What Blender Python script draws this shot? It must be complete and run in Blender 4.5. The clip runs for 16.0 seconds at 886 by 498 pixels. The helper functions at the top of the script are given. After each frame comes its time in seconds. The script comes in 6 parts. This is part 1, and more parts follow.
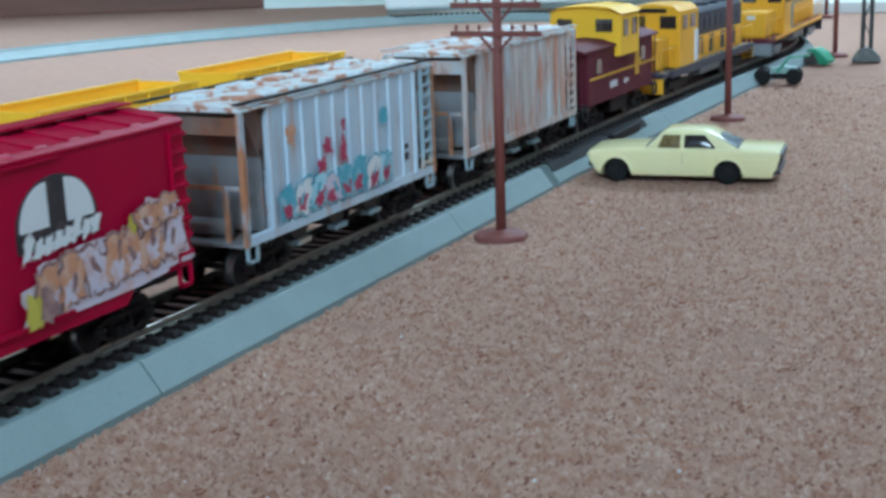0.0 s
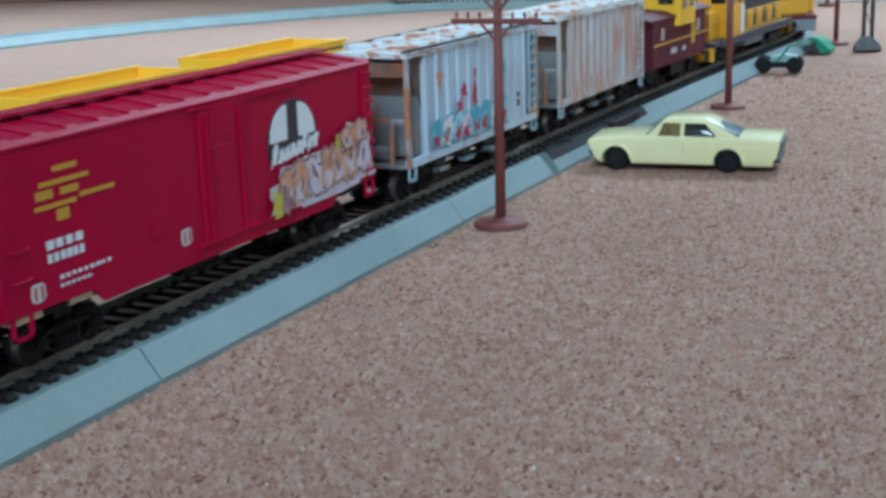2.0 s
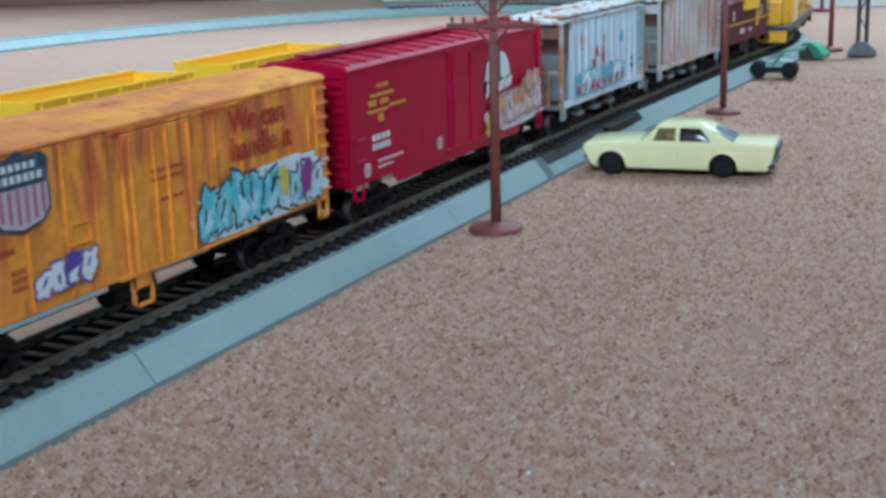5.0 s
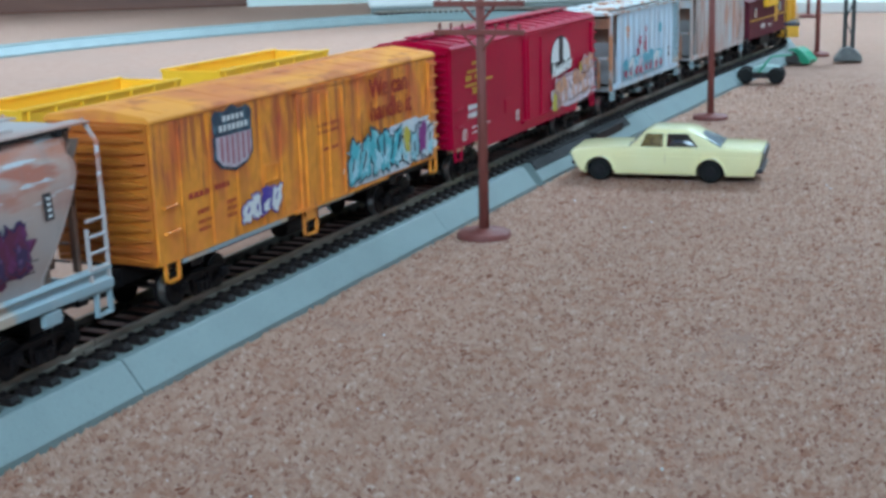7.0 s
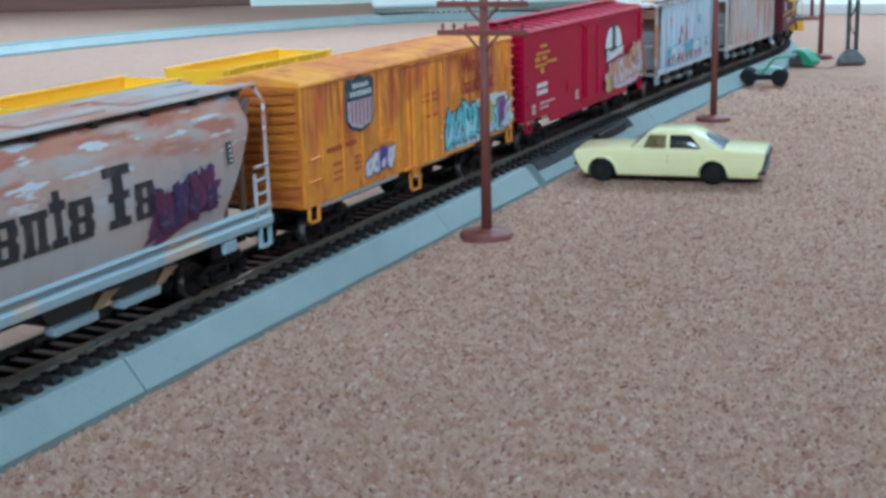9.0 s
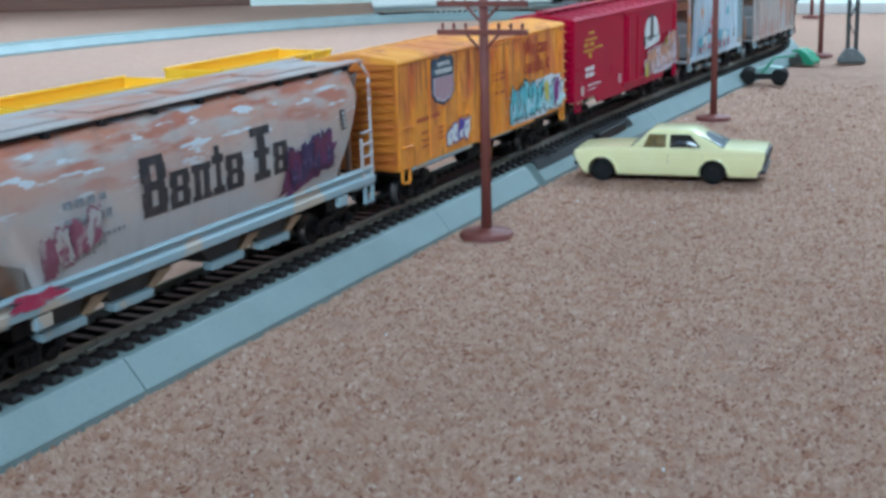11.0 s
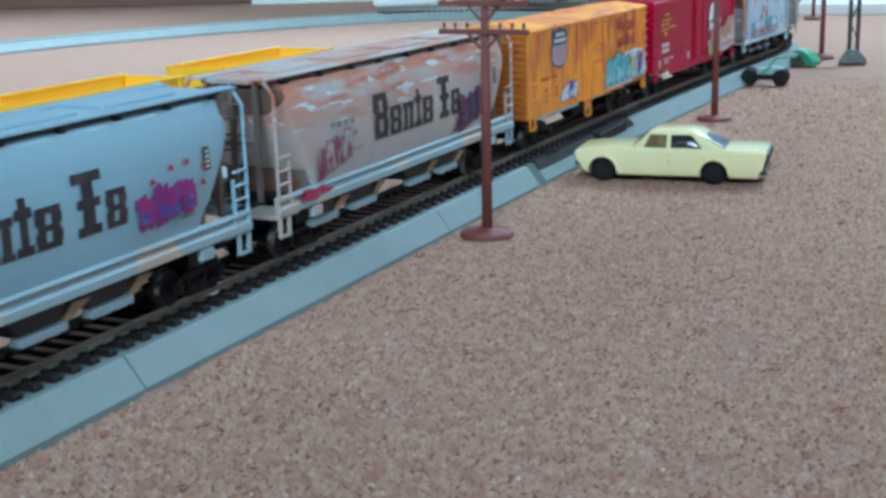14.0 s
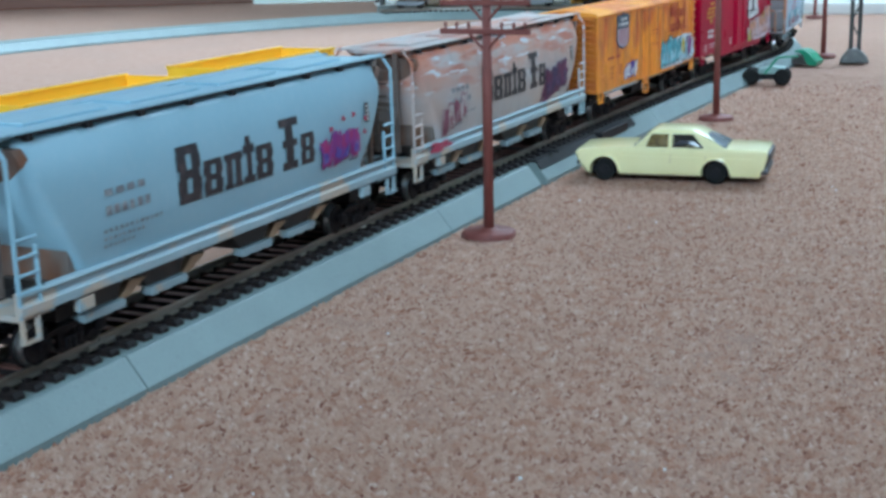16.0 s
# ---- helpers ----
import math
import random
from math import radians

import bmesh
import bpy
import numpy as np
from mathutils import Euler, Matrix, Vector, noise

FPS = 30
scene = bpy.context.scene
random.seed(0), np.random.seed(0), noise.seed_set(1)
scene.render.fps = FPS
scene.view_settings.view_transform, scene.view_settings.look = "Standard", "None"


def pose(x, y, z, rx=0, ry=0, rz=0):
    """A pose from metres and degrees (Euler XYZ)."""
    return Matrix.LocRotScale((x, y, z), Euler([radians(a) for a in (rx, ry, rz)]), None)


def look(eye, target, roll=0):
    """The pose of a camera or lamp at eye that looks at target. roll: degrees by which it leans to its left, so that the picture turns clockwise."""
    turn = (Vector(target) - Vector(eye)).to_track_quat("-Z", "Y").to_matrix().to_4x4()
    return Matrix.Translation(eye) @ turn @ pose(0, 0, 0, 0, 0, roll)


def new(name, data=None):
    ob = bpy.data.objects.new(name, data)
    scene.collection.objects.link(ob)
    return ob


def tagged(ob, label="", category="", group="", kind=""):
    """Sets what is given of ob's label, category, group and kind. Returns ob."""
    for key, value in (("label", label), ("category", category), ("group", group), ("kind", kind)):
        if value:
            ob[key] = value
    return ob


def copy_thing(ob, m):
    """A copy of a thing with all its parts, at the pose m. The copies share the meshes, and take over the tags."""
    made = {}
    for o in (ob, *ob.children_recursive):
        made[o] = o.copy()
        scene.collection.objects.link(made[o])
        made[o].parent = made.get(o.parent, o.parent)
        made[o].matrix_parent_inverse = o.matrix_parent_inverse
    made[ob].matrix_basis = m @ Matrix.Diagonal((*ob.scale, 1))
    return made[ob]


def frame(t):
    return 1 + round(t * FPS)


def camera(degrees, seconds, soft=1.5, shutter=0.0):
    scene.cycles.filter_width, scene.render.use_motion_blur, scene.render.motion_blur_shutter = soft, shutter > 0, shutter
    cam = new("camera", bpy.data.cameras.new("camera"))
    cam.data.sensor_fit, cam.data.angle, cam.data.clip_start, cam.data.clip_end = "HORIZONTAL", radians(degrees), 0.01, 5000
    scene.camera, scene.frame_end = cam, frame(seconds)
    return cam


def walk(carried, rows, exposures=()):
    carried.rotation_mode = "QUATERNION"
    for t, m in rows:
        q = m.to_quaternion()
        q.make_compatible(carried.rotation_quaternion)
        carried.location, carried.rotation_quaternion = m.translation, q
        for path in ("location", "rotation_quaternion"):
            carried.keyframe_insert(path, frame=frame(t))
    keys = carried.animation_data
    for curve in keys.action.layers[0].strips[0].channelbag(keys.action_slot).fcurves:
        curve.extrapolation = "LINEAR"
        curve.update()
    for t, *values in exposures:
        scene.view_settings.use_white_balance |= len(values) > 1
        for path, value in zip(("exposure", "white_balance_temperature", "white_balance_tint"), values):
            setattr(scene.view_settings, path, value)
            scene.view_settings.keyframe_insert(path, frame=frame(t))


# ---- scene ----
cam = camera(36.97, 16.0, soft=3.3, shutter=0.5)
walk(cam, [
    (0, pose(0.2323, 0.0, 0.1159, 76.298, 1.999, 25.278)),
    (0.5, pose(0.2323, 0.0, 0.1159, 76.092, 1.949, 25.285)),
    (1, pose(0.2323, 0.0, 0.1159, 75.712, 1.843, 25.271)),
    (1.5, pose(0.2323, 0.0, 0.1159, 75.743, 1.764, 25.312)),
    (2, pose(0.2323, 0.0, 0.1159, 75.764, 1.82, 25.307)),
    (2.5, pose(0.2323, 0.0, 0.1159, 75.819, 1.81, 25.24)),
    (3, pose(0.2323, 0.0, 0.1159, 75.74, 1.692, 25.285)),
    (3.5, pose(0.2323, 0.0, 0.1159, 75.767, 1.691, 25.339)),
    (4, pose(0.2323, 0.0, 0.1159, 75.9, 1.681, 25.234)),
    (6.5, pose(0.2323, 0.0, 0.1159, 76.028, 1.805, 24.906)),
    (7, pose(0.2323, 0.0, 0.1159, 76.209, 1.797, 24.582)),
    (7.5, pose(0.2323, 0.0, 0.1159, 76.158, 1.661, 24.647)),
    (8, pose(0.2323, 0.0, 0.1159, 76.168, 1.665, 24.748)),
    (8.5, pose(0.2323, 0.0, 0.1159, 76.195, 1.626, 24.757)),
    (9, pose(0.2323, 0.0, 0.1159, 76.223, 1.56, 24.741)),
    (11.5, pose(0.2323, 0.0, 0.1159, 76.187, 1.611, 24.731)),
    (12, pose(0.2323, 0.0, 0.1159, 76.127, 1.516, 24.722)),
    (12.5, pose(0.2323, 0.0, 0.1159, 76.112, 1.663, 24.79)),
    (13, pose(0.2323, 0.0, 0.1159, 76.194, 1.67, 24.8)),
    (13.5, pose(0.2323, 0.0, 0.1159, 76.255, 1.481, 24.812)),
    (14, pose(0.2323, 0.0, 0.1159, 76.179, 1.369, 24.811)),
    (14.5, pose(0.2323, 0.0, 0.1159, 76.18, 1.239, 24.856)),
    (15, pose(0.2323, 0.0, 0.1159, 76.132, 1.252, 24.853)),
    (15.5, pose(0.2323, 0.0, 0.1159, 76.156, 1.341, 24.903)),
    (16, pose(0.2323, 0.0, 0.1159, 76.167, 1.42, 24.869))], exposures=[(0.0, -0.22), (4.0, -0.14), (6.5, -0.1), (16.0, -0.1)])

# ---- world and light ----
world = bpy.data.worlds.new("world")
scene.world = world
world.use_nodes = True
sky = world.node_tree.nodes.new("ShaderNodeTexSky")
sky.sky_type, sky.sun_disc = "NISHITA", False
sky.sun_elevation, sky.sun_rotation = radians(40), radians(120)
bg = world.node_tree.nodes["Background"]
bg.inputs["Strength"].default_value = 0.15
world.node_tree.links.new(sky.outputs[0], bg.inputs["Color"])


def area(name, eye, target, sx, sy, power, colour, spread=180):
    d = bpy.data.lights.new(name, "AREA")
    d.shape, d.size, d.size_y, d.energy, d.color = "RECTANGLE", sx, sy, power, colour
    d.spread = radians(spread)   # beam angle, narrowed to grade the brightness across the carpet
    ob = new(name, d)
    ob.matrix_world = look(eye, target)
    return ob

# daylight: broad area lamps at the north end and behind the camera, smaller ones west and east
DAY = (0.525, 0.775, 0.99)
# north, west and east are added, unseen lamps that balance the brightness
area("fill_light_north", (0.15, 2.50, 1.62), (-0.45, 1.25, 0.0), 1.5, 1.0, 19, DAY, 62)
area("fill_light_west", (-2.62, 1.35, 1.62), (-0.4, 1.25, 0.0), 1.4, 1.0, 14, DAY, 75)
area("fill_light_east", (1.40, 1.30, 0.98), (-0.4, 0.9, 0.0), 1.4, 1.0, 1.6, DAY, 110)
area("window_light_back", (0.35, -2.34, 1.62), (-1.3, 1.3, 0.0), 2.0, 1.2, 20, DAY, 44)

RAIL = 0.013   # top of the rails over the carpet


# ---- materials ----
def surf(name, base, rough=0.5, metal=0.0, layers=(), bump=(), coat=0.0, spec=0.5):
    """Layers: (colour, (sx, sy, sz), low, high, amount[, (z0, z1)]): noise masks laid over the base colour."""
    m = bpy.data.materials.new(name)
    m.use_nodes = True
    nt = m.node_tree
    b = nt.nodes["Principled BSDF"]
    b.inputs["Roughness"].default_value, b.inputs["Metallic"].default_value = rough, metal
    b.inputs["Coat Weight"].default_value = coat
    b.inputs["Specular IOR Level"].default_value = spec
    b.inputs["Base Color"].default_value = (*base, 1)
    tc = nt.nodes.new("ShaderNodeTexCoord")
    last = None

    def noise_at(scale, detail=5.0):
        mp = nt.nodes.new("ShaderNodeMapping")
        mp.inputs["Scale"].default_value = scale
        nt.links.new(tc.outputs["Object"], mp.inputs["Vector"])
        n = nt.nodes.new("ShaderNodeTexNoise")
        n.inputs["Scale"].default_value, n.inputs["Detail"].default_value = 1.0, detail
        nt.links.new(mp.outputs[0], n.inputs["Vector"])
        return n

    for i, layer in enumerate(layers):
        colour, scale, low, high, amount = layer[:5]
        n = noise_at(scale)
        r = nt.nodes.new("ShaderNodeMapRange")
        r.inputs["From Min"].default_value, r.inputs["From Max"].default_value = low, high
        r.inputs["To Max"].default_value = amount
        nt.links.new(n.outputs["Fac"], r.inputs["Value"])
        fac = r.outputs[0]
        if len(layer) > 5:
            sep = nt.nodes.new("ShaderNodeSeparateXYZ")
            nt.links.new(tc.outputs["Object"], sep.inputs[0])
            g = nt.nodes.new("ShaderNodeMapRange")
            g.inputs["From Min"].default_value, g.inputs["From Max"].default_value = layer[5]
            nt.links.new(sep.outputs["Z"], g.inputs["Value"])
            mul = nt.nodes.new("ShaderNodeMath")
            mul.operation = "MULTIPLY"
            nt.links.new(fac, mul.inputs[0])
            nt.links.new(g.outputs[0], mul.inputs[1])
            fac = mul.outputs[0]
        mix = nt.nodes.new("ShaderNodeMix")
        mix.data_type = "RGBA"
        nt.links.new(fac, mix.inputs["Factor"])
        if last is None:
            mix.inputs["A"].default_value = (*base, 1)
        else:
            nt.links.new(last, mix.inputs["A"])
        mix.inputs["B"].default_value = (*colour, 1)
        last = mix.outputs["Result"]
    if last is not None:
        nt.links.new(last, b.inputs["Base Color"])
    if bump:
        n = noise_at((bump[0],) * 3, 4.0)
        bp = nt.nodes.new("ShaderNodeBump")
        bp.inputs["Strength"].default_value, bp.inputs["Distance"].default_value = bump[1], bump[2]
        nt.links.new(n.outputs["Fac"], bp.inputs["Height"])
        nt.links.new(bp.outputs[0], b.inputs["Normal"])
    return m


def yarn(name):
    """Yarn of several shades, one to each tuft, over slow changes of tone."""
    m = surf(name, (0.5, 0.315, 0.23), 0.95, 0, [], (2500, 0.25, 0.0004), spec=0.15)
    nt = m.node_tree
    g = nt.nodes.new("ShaderNodeNewGeometry")
    ramp = nt.nodes.new("ShaderNodeValToRGB")
    shades = ((0.0, (0.22, 0.085, 0.06)), (0.05, (0.31, 0.145, 0.105)), (0.2, (0.42, 0.235, 0.17)), (0.45, (0.475, 0.285, 0.21)), (0.75, (0.51, 0.32, 0.24)), (0.92, (0.53, 0.345, 0.265)), (1.0, (0.59, 0.42, 0.34)))
    while len(ramp.color_ramp.elements) < len(shades):
        ramp.color_ramp.elements.new(0.5)
    for e, (p, c) in zip(ramp.color_ramp.elements, shades):
        e.position, e.color = p, (*c, 1)
    nt.links.new(g.outputs["Random Per Island"], ramp.inputs["Fac"])
    tc = nt.nodes.new("ShaderNodeTexCoord")
    n = nt.nodes.new("ShaderNodeTexNoise")
    n.inputs["Scale"].default_value, n.inputs["Detail"].default_value = 190, 5
    nt.links.new(tc.outputs["Object"], n.inputs["Vector"])
    r = nt.nodes.new("ShaderNodeMapRange")
    r.inputs["From Min"].default_value, r.inputs["From Max"].default_value, r.inputs["To Max"].default_value = 0.51, 0.66, 0.75
    nt.links.new(n.outputs["Fac"], r.inputs["Value"])
    mix = nt.nodes.new("ShaderNodeMix")
    mix.data_type = "RGBA"
    nt.links.new(r.outputs[0], mix.inputs["Factor"])
    nt.links.new(ramp.outputs[0], mix.inputs["A"])
    mix.inputs["B"].default_value = (0.40, 0.19, 0.125, 1)
    nt.links.new(mix.outputs["Result"], nt.nodes["Principled BSDF"].inputs["Base Color"])
    return m


M = {
    "bed": surf("grey roadbed plastic", (0.205, 0.272, 0.268), 0.5, 0, [((0.175, 0.228, 0.225), (60, 60, 60), 0.4, 0.7, 0.6), ((0.5, 0.55, 0.56), (2600, 2600, 2600), 0.66, 0.74, 0.55), ((0.16, 0.19, 0.2), (900, 900, 900), 0.55, 0.75, 0.5)], (1500, 0.25, 0.0003)),
    "tie": surf("black tie plastic", (0.016, 0.012, 0.012), 0.55, 0, [((0.05, 0.03, 0.025), (300, 60, 300), 0.5, 0.7, 0.6)], (900, 0.3, 0.0003), spec=0.18),
    "tie_in": surf("brown tie plastic", (0.12, 0.05, 0.04), 0.6, 0, [((0.17, 0.085, 0.065), (200, 500, 300), 0.5, 0.7, 0.5)], (900, 0.3, 0.0003), spec=0.18),
    "rail": surf("nickel rail", (0.42, 0.4, 0.36), 0.38, 1.0, [((0.2, 0.17, 0.14), (500, 60, 300), 0.45, 0.7, 0.7)], (800, 0.1, 0.0002)),
    "black": surf("black plastic", (0.015, 0.014, 0.016), 0.5, 0, [((0.04, 0.035, 0.035), (250, 250, 250), 0.5, 0.7, 0.6)], (900, 0.2, 0.0002), spec=0.18),
    "truck": surf("dark truck plastic", (0.008, 0.006, 0.007), 0.5, 0, [((0.024, 0.014, 0.013), (400, 400, 400), 0.5, 0.72, 0.6)], (900, 0.3, 0.0002), spec=0.18),
    "tread": surf("polished wheel rim", (0.8, 0.8, 0.8), 0.28, 1.0),
    "pole": surf("red-brown pole plastic", (0.2, 0.05, 0.04), 0.62, 0, [((0.26, 0.075, 0.06), (120, 120, 40), 0.4, 0.7, 0.6), ((0.1, 0.02, 0.016), (600, 600, 200), 0.55, 0.7, 0.4)], (700, 0.15, 0.0002)),
    "orange": surf("weathered orange paint", (0.95, 0.34, 0.04), 0.45, 0, [((0.7, 0.13, 0.05), (60, 95, 45), 0.46, 0.58, 0.8, (0.004, 0.044)), ((0.42, 0.07, 0.04), (80, 300, 40), 0.53, 0.6, 0.8, (0.014, 0.048)), ((0.45, 0.11, 0.04), (60, 200, 40), 0.58, 0.68, 0.6), ((0.6, 0.2, 0.01), (300, 300, 300), 0.4, 0.7, 0.4)], (500, 0.12, 0.0002)),
    "orange_roof": surf("rusty orange roof paint", (0.95, 0.37, 0.06), 0.7, 0, [((0.74, 0.2, 0.08), (60, 25, 60), 0.44, 0.62, 0.75), ((0.5, 0.1, 0.05), (150, 70, 150), 0.56, 0.7, 0.6)], (500, 0.1, 0.0002), spec=0.25),
    "orange_end": surf("rusted orange end paint", (0.62, 0.19, 0.02), 0.5, 0, [((0.55, 0.13, 0.025), (40, 40, 160), 0.46, 0.64, 0.75), ((0.2, 0.05, 0.015), (90, 90, 40), 0.55, 0.72, 0.45)], (500, 0.1, 0.0002)),
    "red": surf("deep red paint", (0.48, 0.002, 0.038), 0.36, 0, [((0.39, 0.002, 0.036), (30, 30, 30), 0.4, 0.7, 0.7), ((0.34, 0.006, 0.035), (500, 500, 500), 0.45, 0.7, 0.3)], (700, 0.08, 0.0001), spec=0.12),
    "maroon": surf("maroon paint", (0.11, 0.013, 0.026), 0.55, 0, [((0.14, 0.026, 0.032), (150, 150, 60), 0.45, 0.7, 0.6)], (600, 0.1, 0.0001), spec=0.2),
    "silver": surf("pale blue-grey paint", (0.31, 0.51, 0.6), 0.34, 0, [((0.27, 0.46, 0.55), (40, 25, 40), 0.4, 0.7, 0.7), ((0.5, 0.6, 0.64), (400, 400, 400), 0.5, 0.7, 0.12)], (600, 0.02, 0.0001)),
    "rusty": surf("rust-streaked grey paint", (0.5, 0.45, 0.44), 0.5, 0, [((0.56, 0.41, 0.35), (50, 30, 60), 0.42, 0.62, 0.8), ((0.6, 0.2, 0.11), (120, 30, 150), 0.36, 0.54, 0.95, (0.038, 0.054)), ((0.5, 0.12, 0.06), (220, 50, 260), 0.5, 0.62, 0.85, (0.036, 0.05)), ((0.66, 0.72, 0.77), (300, 60, 380), 0.59, 0.62, 0.9, (0.034, 0.044)), ((0.3, 0.25, 0.23), (60, 160, 40), 0.5, 0.75, 0.4)], (600, 0.08, 0.0001)),
    "rust_roof": surf("dusty rusty roof paint", (0.52, 0.46, 0.44), 0.55, 0, [((0.56, 0.22, 0.14), (60, 30, 60), 0.45, 0.62, 0.8)], (600, 0.1, 0.0001)),
    "rust_end": surf("rust-brown end sheet paint", (0.2, 0.16, 0.14), 0.6, 0, [((0.25, 0.09, 0.04), (90, 90, 40), 0.42, 0.62, 0.85), ((0.06, 0.04, 0.035), (60, 60, 60), 0.5, 0.7, 0.7)], (600, 0.15, 0.0001)),
    "sill": surf("stained pale sill paint", (0.31, 0.42, 0.46), 0.45, 0, [((0.6, 0.4, 0.26), (50, 28, 50), 0.6, 0.63, 0.7), ((0.4, 0.45, 0.47), (200, 200, 200), 0.5, 0.7, 0.5)], (600, 0.1, 0.0001)),
    "hop": surf("rust-streaked white paint", (0.55, 0.65, 0.72), 0.45, 0, [((0.55, 0.24, 0.14), (60, 160, 18), 0.56, 0.66, 0.7), ((0.46, 0.58, 0.68), (30, 60, 30), 0.45, 0.65, 0.7), ((0.35, 0.15, 0.09), (200, 300, 120), 0.66, 0.74, 0.5)], (600, 0.08, 0.0001)),
    "hop_old": surf("heavily rusted cream paint", (0.52, 0.45, 0.42), 0.5, 0, [((0.5, 0.2, 0.12), (70, 230, 30), 0.48, 0.6, 0.8), ((0.48, 0.55, 0.6), (90, 260, 40), 0.56, 0.63, 0.7), ((0.35, 0.13, 0.08), (140, 350, 60), 0.58, 0.68, 0.6)], (600, 0.08, 0.0001)),
    "hop_roof": surf("white roof with rust blotches", (0.72, 0.76, 0.76), 0.45, 0, [((0.55, 0.2, 0.09), (210, 150, 210), 0.52, 0.57, 0.9), ((0.45, 0.5, 0.52), (300, 300, 300), 0.55, 0.7, 0.4)], (600, 0.08, 0.0001)),
    "hop_end": surf("grey end bay paint", (0.24, 0.25, 0.26), 0.55, 0, [((0.4, 0.16, 0.06), (140, 140, 50), 0.56, 0.66, 0.8), ((0.14, 0.12, 0.12), (60, 60, 60), 0.45, 0.7, 0.6)], (600, 0.1, 0.0001)),
    "yellow": surf("bright yellow plastic", (0.97, 0.53, 0.03), 0.5, 0, [((0.92, 0.48, 0.025), (60, 60, 60), 0.4, 0.7, 0.6)], (500, 0.05, 0.0001)),
    "loco_yellow": surf("locomotive yellow paint", (0.86, 0.42, 0.025), 0.4, 0, [((0.74, 0.34, 0.02), (120, 120, 60), 0.45, 0.7, 0.5)], (500, 0.08, 0.0001)),
    "navy": surf("dark blue-grey paint", (0.035, 0.04, 0.06), 0.45, 0, [((0.08, 0.08, 0.09), (150, 150, 80), 0.5, 0.7, 0.6)], (500, 0.08, 0.0001)),
    "grey": surf("grey paint", (0.22, 0.24, 0.26), 0.5, 0, [((0.13, 0.13, 0.14), (150, 150, 100), 0.45, 0.7, 0.6)], (500, 0.1, 0.0001)),
    "post": surf("rusty white post paint", (0.42, 0.45, 0.48), 0.5, 0, [((0.5, 0.18, 0.06), (150, 150, 60), 0.42, 0.54, 0.9), ((0.15, 0.09, 0.07), (200, 200, 100), 0.56, 0.68, 0.6)], (600, 0.1, 0.0001)),
    "tan": surf("bare tan weight and chute", (0.45, 0.3, 0.19), 0.6, 0, [((0.3, 0.19, 0.12), (150, 150, 150), 0.45, 0.7, 0.6)], (500, 0.1, 0.0001)),
    "dark_brown": surf("dark grey-brown paint", (0.05, 0.042, 0.04), 0.65, 0, [((0.09, 0.07, 0.06), (120, 120, 120), 0.45, 0.7, 0.7)], (500, 0.1, 0.0001)),
    "white": surf("white marking", (0.75, 0.76, 0.76), 0.5),
    "ink": surf("dark marking", (0.03, 0.025, 0.03), 0.5, 0, [((0.12, 0.08, 0.08), (300, 300, 300), 0.5, 0.7, 0.6)]),
    "faint": surf("faded grey marking", (0.2, 0.2, 0.22), 0.5, 0, [((0.42, 0.44, 0.46), (700, 700, 700), 0.45, 0.6, 0.8)]),
    "ink_red": surf("dull red marking", (0.5, 0.05, 0.03), 0.5, 0, [((0.5, 0.15, 0.02), (300, 300, 300), 0.5, 0.7, 0.7)]),
    "slogan": surf("faded red slogan paint", (0.42, 0.03, 0.015), 0.5, 0, [((0.62, 0.2, 0.02), (120, 120, 60), 0.54, 0.66, 0.5)]),
    "gold": surf("yellow marking", (0.6, 0.3, 0.03), 0.5),
    "pink": surf("pale pink marking", (0.62, 0.52, 0.58), 0.5, 0, [((0.5, 0.38, 0.42), (300, 300, 200), 0.5, 0.65, 0.6)]),
    "stripe": surf("dull red stripe paint", (0.42, 0.12, 0.16), 0.5, 0, [((0.5, 0.28, 0.32), (300, 300, 200), 0.5, 0.65, 0.6)]),
    "car": surf("pale yellow enamel", (0.96, 0.88, 0.5), 0.22, 0, [((0.92, 0.82, 0.42), (60, 60, 60), 0.4, 0.7, 0.6), ((0.55, 0.5, 0.22), (700, 700, 700), 0.66, 0.76, 0.4)], (700, 0.03, 0.0001), coat=0.5),
    "glass": surf("smoked toy glass", (0.03, 0.027, 0.025), 0.04, 0, coat=1.0, spec=1.0),
    "glass_tan": surf("amber toy glass", (0.22, 0.15, 0.06), 0.3, 0, [((0.1, 0.07, 0.04), (500, 500, 500), 0.45, 0.6, 0.7)], spec=0.08),
    "glass_blue": surf("pale tinted toy glass", (0.16, 0.19, 0.22), 0.1, 0, spec=0.5),
    "chrome": surf("grey bumper metal", (0.1, 0.1, 0.105), 0.45, 1.0),
    "tyre": surf("black tyre", (0.012, 0.012, 0.012), 0.6, 0, [((0.03, 0.03, 0.03), (500, 500, 500), 0.5, 0.7, 0.5)], spec=0.15),
    "teal": surf("pale teal plastic", (0.3, 0.46, 0.43), 0.4, 0, [((0.22, 0.38, 0.36), (200, 200, 200), 0.4, 0.7, 0.6)]),
    "green": surf("green plastic", (0.01, 0.3, 0.16), 0.35, 0, [((0.01, 0.2, 0.11), (150, 150, 150), 0.4, 0.7, 0.6)]),
    "mast": surf("dark green-black mast plastic", (0.03, 0.035, 0.033), 0.5, 0, [((0.07, 0.08, 0.08), (200, 200, 100), 0.5, 0.7, 0.6)]),
    "mast_base": surf("grey mast base plastic", (0.13, 0.14, 0.14), 0.5, 0, [((0.22, 0.25, 0.24), (200, 200, 200), 0.5, 0.7, 0.6)]),
